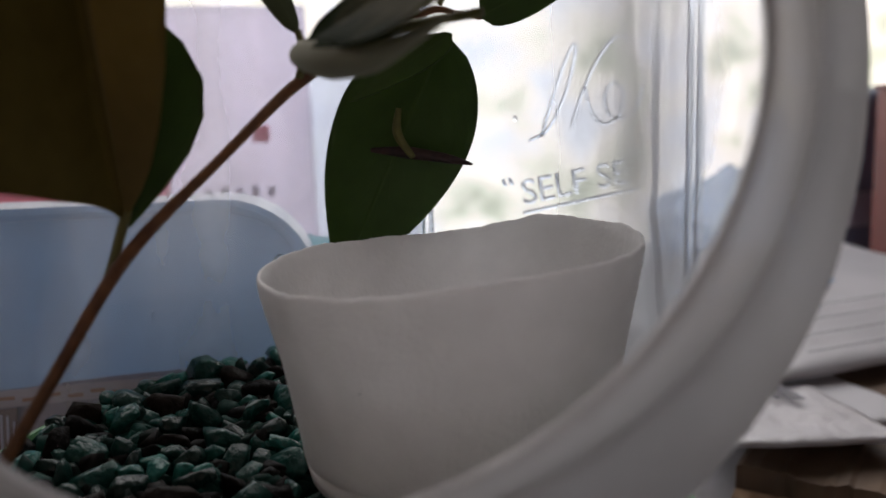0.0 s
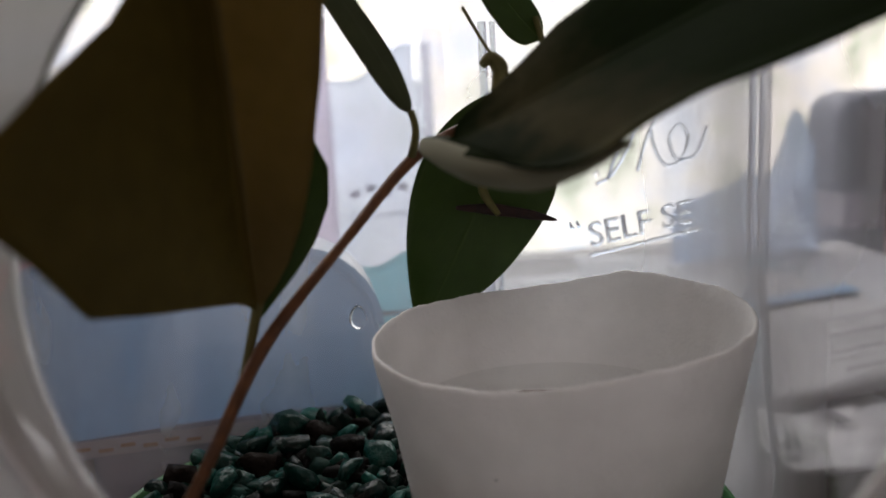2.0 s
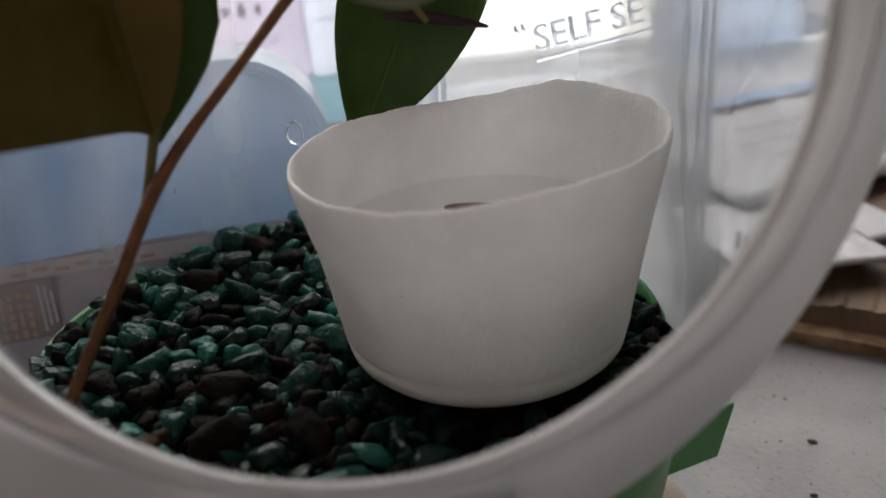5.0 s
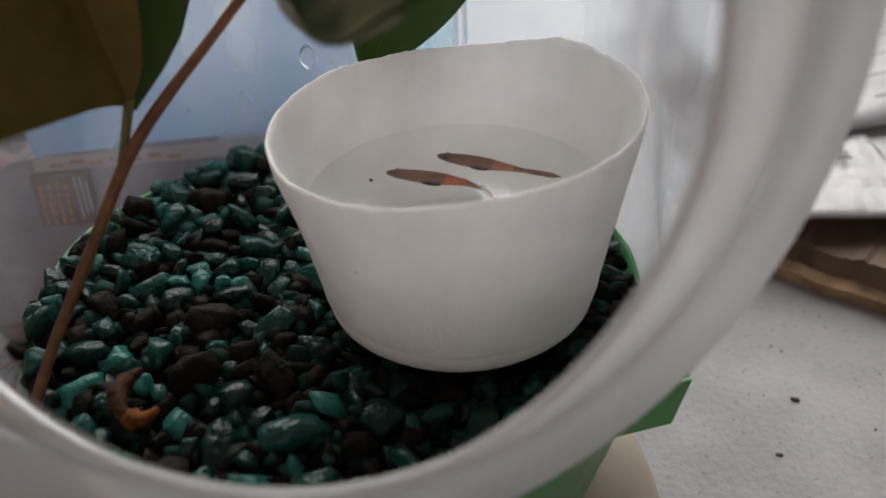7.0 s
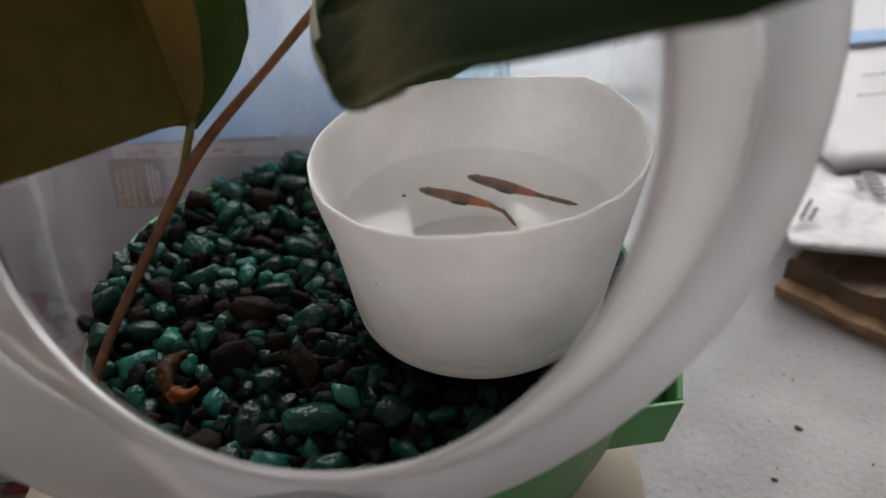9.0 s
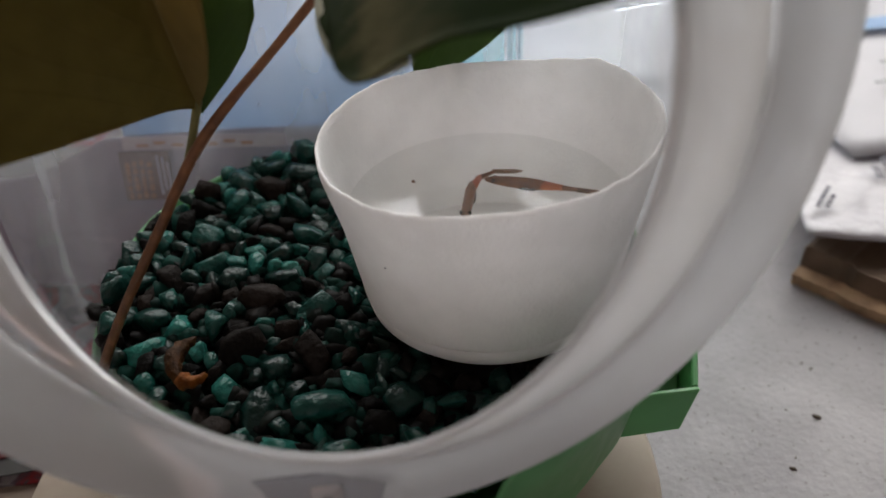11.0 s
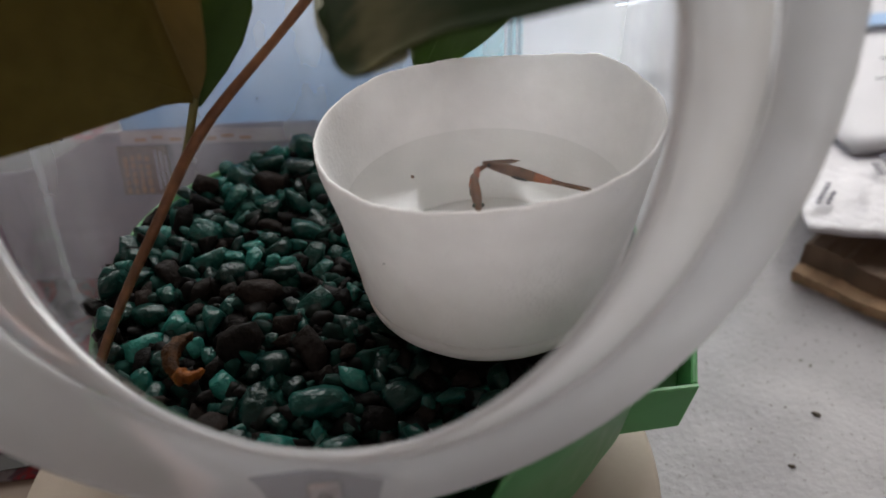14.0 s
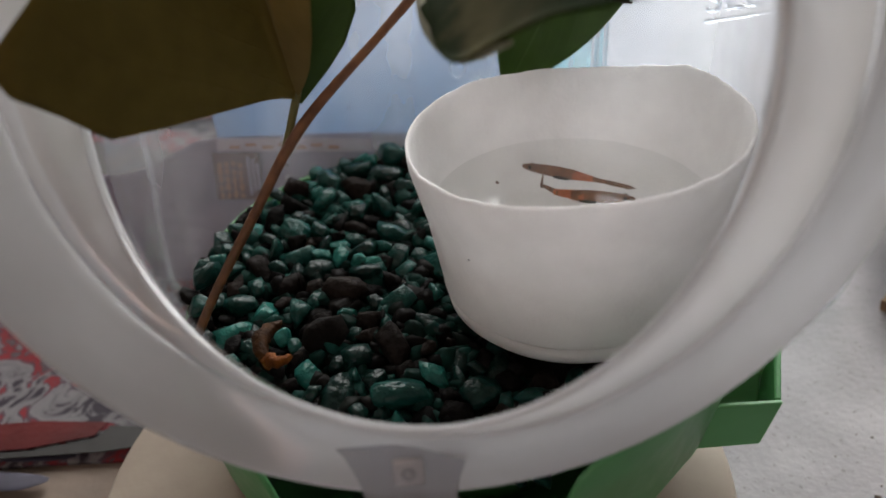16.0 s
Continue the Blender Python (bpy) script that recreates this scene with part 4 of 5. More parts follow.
def plant():
    root = tagged(empty("plant_cutting", (-0.0855, -0.0215, 0.054)), "leafy cutting with a brown stem standing in the gravel", "plant")
    off = Vector(root.location)

    def rel(*pts):
        return [tuple(Vector(p) - off) for p in pts]
    part("stem", tube_bm(rel((-0.0855, -0.0215, 0.052), (-0.0783, -0.0190, 0.066), (-0.0680, -0.0148, 0.0830), (-0.0599, -0.0065, 0.0963), (-0.0472, 0.0025, 0.1090), FORK2, (-0.0250, 0.0150, 0.1255), (-0.0130, 0.0185, 0.1318), (-0.0080, 0.0195, 0.1316), (-0.0034, 0.0205, 0.1310)),
                         [0.0010, 0.0009, 0.0009, 0.0010, 0.0008, 0.0010, 0.0007, 0.0006, 0.0005, 0.0005]), STEM, root)
    part("leaf_stalk", tube_bm(rel((-0.0632, -0.0085, 0.0915), (-0.0620, -0.0060, 0.0960), (-0.0604, -0.0036, 0.1020)), [0.0007, 0.0007, 0.0008]), STEM_GREEN, root)
    # broad folded leaf seen from below, its green half curling behind
    part("leaf", leaf_bm(rel((-0.0605, -0.0040, 0.1008))[0], (-0.03, -0.27, 1), (-0.34, -0.93, 0.15), (0.80, -0.50, 0.15), 0.055, 0.051, 0.0009, (0, 0, 0),
                         shape=(((0, 0.032, 0.040, 0.047, 0.054, 0.150, 0.22, 0.28, 0.34, 0.48, 0.62, 0.85, 1), (0.0, 0.10, 0.34, 0.69, 0.745, 0.85, 0.945, 0.955, 0.91, 0.70, 0.47, 0.2, 0)), ((0, 0.06, 0.12, 0.22, 0.35, 0.55, 0.75, 1), (0.0, 0.26, 0.50, 0.74, 0.90, 1.0, 0.85, 0))), wave=0.008, nu=90, nv=14), [LEAF_UNDER, LEAF_TOP], root, "broad folded leaf, olive brown beneath")
    # the half turned to the window, its brightness painted in
    part("leaf_fold", leaf_bm(rel((-0.0605, -0.0040, 0.1008))[0], (-0.03, -0.27, 1), (-0.34, -0.93, 0.15), (0.80, -0.50, 0.15), 0.055, 0.0004, 0.0165, (0, 0, 0),
                         shape=(((0, 0.1, 0.9, 1), (0.0, 1.0, 1.0, 0)), ((0, 0.06, 0.12, 0.22, 0.35, 0.55, 0.75, 0.93, 1), (0.0, 0.22, 0.38, 0.55, 0.70, 0.86, 0.97, 1.0, 0))), wave=0.008, nu=60, nv=8), [LEAF_LIT_HALF, LEAF_LIT_HALF], root, "folded half of the broad leaf, painted paler as window-lit")
    part("leaf_lobe", leaf_bm(rel((-0.0602, -0.0034, 0.0995))[0], (0.14, 0.06, 1), (-0.9, -0.2, 0.0), (0.93, 0.30, 0.0), 0.031, 0.004, 0.0092, (0, 0, 0),
                         shape=(((0, 0.1, 0.5, 1), (0.0, 0.8, 1.0, 0)), ((0, 0.07, 0.18, 0.33, 0.5, 0.68, 0.85, 1), (0.0, 0.2, 0.50, 0.82, 1.0, 0.95, 0.6, 0))), wave=0.01, nu=40), [LEAF_TOP, LEAF_TOP], root, "curled green half of the broad leaf")
    # dark green leaf hanging behind the cup
    part("leaf", leaf_bm(rel((-0.0060, 0.0440, 0.1310))[0], (-0.46, 0.10, -1), (0.9, -0.15, -0.40), (-0.9, 0.1, 0.40), 0.057, 0.0150, 0.0155, (0, 0.004, 0), 0.72), [LEAF_TOP, LEAF_TOP], root, "dark green hanging leaf with a dry brown scar")
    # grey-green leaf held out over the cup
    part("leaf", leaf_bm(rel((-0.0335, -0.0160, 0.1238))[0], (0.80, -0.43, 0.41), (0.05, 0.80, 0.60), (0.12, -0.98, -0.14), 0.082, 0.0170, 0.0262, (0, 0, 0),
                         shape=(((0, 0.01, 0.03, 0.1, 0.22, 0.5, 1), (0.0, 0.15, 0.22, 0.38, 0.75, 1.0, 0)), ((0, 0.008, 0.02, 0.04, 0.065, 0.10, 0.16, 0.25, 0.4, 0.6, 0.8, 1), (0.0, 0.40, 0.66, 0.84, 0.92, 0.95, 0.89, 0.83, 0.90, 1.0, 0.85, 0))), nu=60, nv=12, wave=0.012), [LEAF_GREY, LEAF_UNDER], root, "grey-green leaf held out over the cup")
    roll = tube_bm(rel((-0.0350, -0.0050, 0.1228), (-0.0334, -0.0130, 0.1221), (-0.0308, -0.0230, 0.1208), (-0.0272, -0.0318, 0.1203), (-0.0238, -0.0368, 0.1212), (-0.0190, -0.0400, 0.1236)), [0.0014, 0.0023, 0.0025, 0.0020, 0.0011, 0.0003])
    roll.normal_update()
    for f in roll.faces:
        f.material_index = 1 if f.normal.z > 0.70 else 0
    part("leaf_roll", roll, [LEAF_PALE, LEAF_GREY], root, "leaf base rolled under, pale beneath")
    part("leaf_stalk", tube_bm(rel((-0.0250, 0.0140, 0.1255), (-0.020, 0.0, 0.127), (-0.0100, -0.012, 0.1275)), [0.0008, 0.0007, 0.0007]), STEM_GREEN, root)
    # narrow young leaf rising from the second fork
    part("leaf", leaf_bm(rel((-0.0352, 0.0095, 0.1275))[0], (-0.45, 0.05, 1), (-0.8, -0.3, -0.2), (0.8, 0.3, 0.2), 0.036, 0.0030, 0.0026, (-0.006, 0, 0), 0.7), [LEAF_YOUNG, LEAF_YOUNG], root, "narrow young green leaf")
    part("leaf_stalk", tube_bm(rel(FORK2, (-0.0346, 0.0095, 0.1245), (-0.0352, 0.0095, 0.1280)), [0.0008, 0.0006, 0.0006]), STEM_GREEN, root)
    # short twigs and a bud
    part("bud", tube_bm(rel((-0.0195, 0.0180, 0.1285), (-0.0185, 0.0190, 0.1320), (-0.0180, 0.0195, 0.1345), (-0.0195, 0.0195, 0.1362), (-0.0212, 0.0195, 0.1350)), [0.0008, 0.0011, 0.0015, 0.0012, 0.0007]), STEM_GREEN, root)
    part("twig", tube_bm(rel((-0.0150, 0.0175, 0.1310), (-0.0195, 0.0195, 0.1370), (-0.0240, 0.0205, 0.1450)), [0.0004, 0.0003, 0.0003]), STEM_GREEN, root)
    part("twig", tube_bm(rel((-0.0110, 0.0185, 0.1330), (-0.0098, 0.0195, 0.1365), (-0.0112, 0.0200, 0.1430)), [0.0005, 0.0005, 0.0006]), STEM_GREEN, root)
    part("leaf", leaf_bm(rel((-0.0105, 0.0200, 0.1390))[0], (-0.55, 0.1, 0.7), (-0.6, -0.2, -0.5), (0.6, 0.2, 0.5), 0.022, 0.004, 0.004), [LEAF_TOP, LEAF_UNDER], root, "small green leaf near the tip")
    part("leaf", leaf_bm(rel((-0.0036, 0.0205, 0.1309))[0], (0.86, 0.0, 0.42), (0.40, -0.15, -0.85), (-0.40, 0.15, 0.85), 0.031, 0.0042, 0.0060), [LEAF_TOP, LEAF_TOP], root, "small green leaf near the tip")
    part("leaf", leaf_bm(rel((-0.0060, 0.0360, 0.1300))[0], (-0.85, 0.0, -0.52), (0.5, -0.2, -0.8), (-0.5, 0.2, 0.8), 0.024, 0.0030, 0.0020), [LEAF_TOP, LEAF_UNDER], root, "small folded green leaf")
    # dry scar and a thread-like shred on the hanging leaf
    part("scar", tube_bm(rel((-0.0225, 0.0428, 0.1078), (-0.0150, 0.0426, 0.1070), (-0.0070, 0.0405, 0.1055), (-0.0020, 0.0395, 0.1042)), [0.0004, 0.0013, 0.0010, 0.0002]), SCAR, root, "dry brown scar")
    part("scar", tube_bm(rel((-0.0165, 0.0415, 0.1160), (-0.0170, 0.0412, 0.1110), (-0.0140, 0.0410, 0.1060)), [0.0006, 0.0010, 0.0006]), STEM_GREEN, root, "pale torn shred")
    return root


plant()


def husk():
    root = tagged(empty("dry_leaf_curl", (-0.0660, -0.0240, 0.0546)), "curled dry orange-brown leaf scrap on the gravel", "leaf")
    # a scrap rolled into a hook, with a brighter torn end

    def rolled(points, radii, seed):
        bm = tube_bm(points, radii, 10)
        for v in bm.verts:
            v.co += Vector((noise.noise(v.co * 900 + Vector((seed, 0, 0))), noise.noise(v.co * 900 + Vector((0, seed, 0))), 0.6 * noise.noise(v.co * 700))) * 0.0007
        return bm
    part("curl", rolled([(0.0004, 0.0056, 0.0066), (-0.0012, 0.0036, 0.0070), (-0.0016, 0.0004, 0.0070), (-0.0004, -0.0026, 0.0066), (0.0012, -0.0040, 0.0062)], [0.0006, 0.0013, 0.0015, 0.0013, 0.0010], 3), HUSK, root)
    part("curl", rolled([(0.0008, -0.0036, 0.0064), (0.0022, -0.0048, 0.0066), (0.0038, -0.0044, 0.0064), (0.0052, -0.0026, 0.0062)], [0.0008, 0.0014, 0.0011, 0.0004], 8), HUSK_BRIGHT, root, "bright orange torn end")


husk()


# ---- things round the jar ----
def coaster():
    ob = part("round_base", lathe_bm([(0, 0), (0.066, 0), (0.068, 0.002), (0.068, 0.017), (0.0665, 0.019), (0, 0.019)], 96), BEIGE)
    ob.location = (-0.0440, -0.0120, 0)
    tagged(ob, "round beige base standing under the jar", "stand")


coaster()


def green_saucer():
    """A cut-down tub: high at the back, cut low and ragged in front, with a square lug."""
    root = tagged(empty("green_tub", (AXIS.x, AXIS.y, 0.0192)), "cut-down bright green plastic tub holding the jar", "tub")
    bm = bmesh.new()
    n = 160
    rows = []
    for i in range(n):
        a = 2 * math.pi * i / n
        back = max(0.0, min(1.0, (math.sin(a) + 0.55) / 1.1))
        back = back * back * (3 - 2 * back)
        side = math.exp(-(((a - radians(318) + math.pi) % (2 * math.pi) - math.pi) / 0.55) ** 2)
        deg = (math.degrees(a) + 180) % 360 - 180
        front = float(np.interp(deg, (-180, -152, -146, -116, -110, -66, -60, -30, -22, -12, 0), (0, 0.003, 0.0100, 0.0115, 0.0005, 0.0, 0.0120, 0.0150, 0.0090, 0.002, 0)))
        top = 0.0250 + 0.0128 * back + 0.0030 * side + front + 0.0012 * noise.noise(Vector((a * 3, 0, 0)))
        row = []
        for z in (0.0, 0.0, top * 0.35, top * 0.7, top - 0.0008, top, top - 0.0004, top * 0.6, 0.0016, 0.0016):
            row.append(z)
        rr = lambda z: 0.0526 + z * 0.24 - 0.28 * front * min(1.0, z / 0.03)
        outs = [(0.03, 0.0), (0.0490, 0.0), (rr(row[2]), row[2]), (rr(row[3]), row[3]), (rr(row[4]), row[4]), (rr(top) - 0.0006, top), (rr(top) - 0.0013, top - 0.0004), (rr(row[7]) - 0.0014, row[7]), (0.0475, 0.0016), (0.03, 0.0016)]
        rows.append([bm.verts.new((q * math.cos(a), q * math.sin(a), z)) for q, z in outs])
    for i in range(n):
        A, B = rows[i], rows[(i + 1) % n]
        for k in range(10):
            bm.faces.new((A[k], B[k], B[(k + 1) % 10], A[(k + 1) % 10]))
    bmesh.ops.recalc_face_normals(bm, faces=bm.faces[:])
    part("tub_wall", bm, GREEN_PLASTIC, root)
    part("tub_floor", lathe_bm([(0, 0.0002), (0.0305, 0.0002), (0.0305, 0.0146), (0, 0.0146)], 48), GREEN_PLASTIC, root)
    # lug: an open square spout with thin walls and a slanted end
    bm = bmesh.new()

    def slab(p, q, r_, t_, d):
        d = Vector(d)
        A = [bm.verts.new(Vector(v)) for v in (p, q, r_, t_)]
        B = [bm.verts.new(Vector(v) + d) for v in (p, q, r_, t_)]
        bm.faces.new(A)
        bm.faces.new(B[::-1])
        for i in range(4):
            bm.faces.new((A[i], B[i], B[(i + 1) % 4], A[(i + 1) % 4]))
    slab((0.0440, -0.0170, 0.0080), (0.0642, -0.0140, 0.0098), (0.0668, -0.0140, 0.0215), (0.0440, -0.0170, 0.0200), (0, 0.0013, 0))
    slab((0.0641, -0.0128, 0.0098), (0.0670, 0.0010, 0.0150), (0.0684, 0.0010, 0.0250), (0.0667, -0.0128, 0.0214), (-0.0013, 0.0, 0))
    slab((0.0440, 0.0000, 0.0150), (0.0658, 0.0000, 0.0150), (0.0672, 0.0000, 0.0248), (0.0440, 0.0000, 0.0250), (0, 0.0013, 0))
    slab((0.0440, -0.0160, 0.0080), (0.0635, -0.0132, 0.0098), (0.0655, 0.0005, 0.0150), (0.0440, 0.0005, 0.0150), (0, 0, 0.0012))
    bmesh.ops.recalc_face_normals(bm, faces=bm.faces[:])
    bmesh.ops.bevel(bm, geom=bm.edges[:], offset=0.0003, segments=1, affect="EDGES")
    part("lug", bm, GREEN_PLASTIC, root, smooth=False)
    return root


green_saucer()


def blue_bin():
    root = tagged(empty("blue_container", (-0.0815, 0.098, 0)), "pale blue plastic container with rounded top corners behind the jar", "container")
    bm = bmesh.new()
    prof, hw, h, r = [], 0.0465, 0.0955, 0.024
    prof = [(-hw + 0.004, 0), (hw - 0.002, 0)]
    for k in range(9):
        a = math.pi / 2 * k / 8
        prof.append((hw - r + r * math.cos(a), h - r + r * math.sin(a)))
    for k in range(9):
        a = math.pi / 2 + math.pi / 2 * k / 8
        prof.append((-hw + 0.010 + 0.010 * math.cos(a), h - 0.010 + 0.010 * math.sin(a)))
    A = [bm.verts.new((x, -0.014, z)) for x, z in prof]
    B = [bm.verts.new((x, 0.014, z)) for x, z in prof]
    bm.faces.new(A)
    bm.faces.new(B[::-1])
    for i in range(len(A)):
        bm.faces.new((A[i], A[(i + 1) % len(A)], B[(i + 1) % len(A)], B[i]))
    bmesh.ops.recalc_face_normals(bm, faces=bm.faces[:])
    bmesh.ops.bevel(bm, geom=[e for e in bm.edges if e.calc_face_angle(0) > 1.2], offset=0.003, segments=3, affect="EDGES")
    part("shell", bm, BLUE, root, smooth=False)
    return root


blue_bin()


def printed_bag(name, label, m, w, h, face, bars, crumple=0.002, seed=1, bulge=0.006, slump=0.0, jag=0.0, fall=-1.0):
    """A film or paper packet with rows of unreadable print: bars are (x, z, width, height, material)."""
    root = tagged(empty(name), label, "packet", "packets round the jar")
    root.matrix_world = m
    film = sheet_bm(w, h, 0.0006, 22, 16, crumple, seed, bulge)
    for v in film.verts:
        v.co.z *= (1 - slump * max(0.0, 0.25 - v.co.x / w)) * float(np.interp(v.co.x, (fall - 0.024, fall), (0.8, 1))) + jag * noise.noise(Vector((v.co.x * 45, seed, 0)))
    part("film", film, face, root)
    for x, z, bw, bh, mm in bars:
        d = -bulge * math.sin(math.pi * (x / w + 0.5)) * math.sin(math.pi * min(1, max(0, z / h)))
        lift = 0.0 if bw > 0.012 else 0.0004
        part("print_bar", box_bm(x - bw / 2, d - crumple * 0.9 - 0.0006 - lift, z - bh / 2, x + bw / 2, d - crumple * 0.9 - 0.0002 - lift, z + bh / 2), mm, root, smooth=False)
    return root


rnd = random.Random(4)
bars = [(0.035, 0.0508, 0.070, 0.0040, PALE_FILM), (0.0060, 0.0410, 0.0150, 0.0150, BROWN_FILM)]
bars += [(0.0006 + 0.0022 * k, 0.0352 + 0.0024 * r_ + rnd.uniform(-0.0003, 0.0003), rnd.uniform(0.0008, 0.0014), rnd.uniform(0.0010, 0.0024), ORANGE_INK) for r_ in range(6) for k in range(4)]
bars += [(0.0100 + 0.0014 * k, 0.0412 + 0.0004 * (k % 2), 0.0005, 0.0120 - 0.0018 * (k % 3), PALE_INK) for k in range(3)]
bars += [(0.006 + 0.0052 * k, 0.0502 + 0.0007 * (k % 2), 0.0034, 0.0009, ORANGE_INK) for k in range(7)]
printed_bag("snack_bag", "grey-purple snack bag with orange and white print behind the jar", pose(-0.122, 0.0690, 0, -12, 0, 3), 0.150, 0.054, PURPLE, bars, 0.0008, 2, 0.002, 0.12, 0.0, -0.006)
bars = [(0.012, 0.11, 0.010, 0.010, PINK)] + [(-0.02 + 0.009 * k, 0.076, 0.004, 0.006 + 0.002 * (k % 2), PALE_INK) for k in range(5)] + [(0.0, 0.058, 0.05, 0.0010, PALE_INK)]
printed_bag("paper_bag", "pale lavender paper bag with faint blue print near the window", pose(-0.078, 0.36, 0, -4, 0, 4), 0.085, 0.185, LAVENDER, bars, 0.003, 5, 0.004)
WHITE_FILM = plastic_sheet("white_film", 0.38, (0.86, 0.92, 1.0), (0.80, 0.85, 0.93), 0.25, 0.5)
faint = [(-0.020 + 0.010 * k, 0.078 + 0.003 * (k % 2), 0.006, 0.004, PALE_INK) for k in range(4)] + [(0.0, 0.064, 0.050, 0.0010, PALE_INK)]
printed_bag("film_packet", "crumpled clear white packet with faint blue print near the window", pose(-0.004, 0.385, 0, -4, 0, -3), 0.066, 0.170, WHITE_FILM, faint, 0.0035, 21, 0.004, 0.2, 0.06)
printed_bag("pink_bag", "pink and white plastic bag near the window", pose(-0.150, 0.25, 0, -5, 0, 12), 0.10, 0.145, PINK, [(0, 0.128, 0.09, 0.028, PAPER), (0.0, 0.078, 0.10, 0.012, PAPER)], 0.002, 7, 0.004)


CYAN = plastic_sheet("cyan_film", 0.10, (0.7, 0.95, 1.0), (0.42, 0.72, 0.80), 0.25, 0.5)
ICE_BLUE = plastic_sheet("ice_blue_film", 0.42, (0.80, 0.89, 1.0), (0.62, 0.72, 0.86), 0.25, 0.5)
printed_bag("film_packet", "crumpled cyan plastic packet behind the blue container", pose(-0.0220, 0.1480, 0, -4, 0, -6), 0.034, 0.0800, CYAN, [(0.0, 0.060, 0.026, 0.0016, PAPER)], 0.0030, 15, 0.004, 0.0, 0.10)
printed_bag("film_packet", "crumpled pale blue plastic packet near the window", pose(0.2000, 0.31, 0, -4, 0, -4), 0.090, 0.0950, ICE_BLUE, [], 0.0060, 17, 0.006, 0.5, 0.35)


def black_box():
    root = tagged(empty("black_box", (-0.2150, 0.250, 0)), "low plain black box lying behind the snack bag", "box")
    part("carton", box_bm(-0.052, -0.026, 0, 0.052, 0.026, 0.020, 0.002), BLACK_CARD, root, smooth=False)
    part("lid", box_bm(-0.0528, -0.0268, 0.0202, 0.0528, 0.0268, 0.0270, 0.001), BLACK_CARD, root, smooth=False)


BLACK_CARD = surface("black_card", (0.006, 0.006, 0.006), (0.014, 0.013, 0.012), 30, 0.6)
black_box()


def board():
    root = tagged(empty("wooden_board", (0.0794, 0.0792, 0)), "rough brown wooden board with a pale raw edge on the table", "board")
    root.rotation_euler = (0, 0, radians(-42))
    bm = bmesh.new()
    n = 110
    rows = []
    for i in range(n + 1):
        x = i / n * 0.16
        e = 0.0010 * noise.noise(Vector((x * 70, 1, 0))) + 0.0010 * noise.noise(Vector((x * 330, 5, 0)))
        rows.append([bm.verts.new(p) for p in ((x, e - 0.001, 0.0), (x, e - 0.0025, 0.0045), (x, e + 0.0022, 0.0052), (x, e + 0.0030, 0.0118 + e), (x, 0.06, 0.0125), (x, 0.13, 0.0122), (x, 0.13, 0.0))])
    for A, B in zip(rows, rows[1:]):
        for k in range(7):
            f = bm.faces.new((A[k], B[k], B[(k + 1) % 7], A[(k + 1) % 7]))
            f.material_index = 1 if k in (0, 1) else 0
    bm.faces.new(rows[0])
    bm.faces.new(rows[-1][::-1])
    bmesh.ops.recalc_face_normals(bm, faces=bm.faces[:])
    part("plank", bm, [BARK, CUT_WOOD], root, smooth=False)


board()


def packet_flat(name, label, at, turn, w, h, face, bars, seed, tilt=(0, 0), category="packet"):
    """A packet lying on its back: bars are (x, y, width, length, material) on its upper face."""
    root = tagged(empty(name), label, category, "papers on the board")
    root.matrix_world = pose(*at, tilt[0], tilt[1], turn)
    bm = sheet_bm(w, h, 0.0012, 20, 16, 0.0010, seed, 0.0006)
    for v in bm.verts:
        v.co = (v.co.x, v.co.z, 0.0026 - v.co.y)
    bmesh.ops.recalc_face_normals(bm, faces=bm.faces[:])
    part("sheet", bm, face, root)
    for x, y, bw, bl, mm in bars:
        part("print_bar", box_bm(x - bw / 2, y - bl / 2, 0.0050, x + bw / 2, y + bl / 2, 0.0053), mm, root, smooth=False)
    return root


sauce = [(0.0085, 0.0330 + 0.0036 * k, 0.0050, 0.0020, INK) for k in range(5)] + [(0.0030, 0.0345 + 0.0022 * k, 0.0024, 0.0009, INK) for k in range(4)]
sauce += [(-0.0205 + 0.0028 * r_ + 0.0008 * k, 0.0120 + 0.0018 * k + 0.0003 * (k % 2), 0.0014, 0.0011, INK) for r_ in range(2) for k in range(8 - 3 * r_)]
packet_flat("sauce_packet", "white paper packet with dark print lying on the board", (0.1040, 0.0745, 0.0172), -6, 0.050, 0.060, PAPER, sauce, 3, (-3, 1.0))
packet_flat("sauce_packet", "folded white paper packet under another one", (0.1360, 0.0930, 0.0122), 8, 0.044, 0.060, PAPER_GREY, [], 4)
lines = [(0.0, 0.012 + 0.014 * k, 0.12 + 0.01 * (k % 3), 0.0005, INK) for k in range(4)] + [(-0.02, 0.085, 0.09, 0.010, BLUE_INK)]
packet_flat("paper_sheets", "white printed papers with a blue band heaped on the table", (0.2050, 0.1450, 0.0168), 12, 0.20, 0.16, PAPER_GREY, lines, 6, (6, 0), "paper")
packet_flat("paper_sheets", "white papers heaped behind the board", (0.1550, 0.1900, 0.0060), -12, 0.16, 0.16, PAPER_GREY, lines[:2], 8, (7, 3), "paper")
packet_flat("paper_sheets", "crumpled white film sheet behind the jar", (0.0550, 0.2200, 0.0020), 6, 0.20, 0.16, PAPER_GREY, [], 9, (4, 0), "paper")


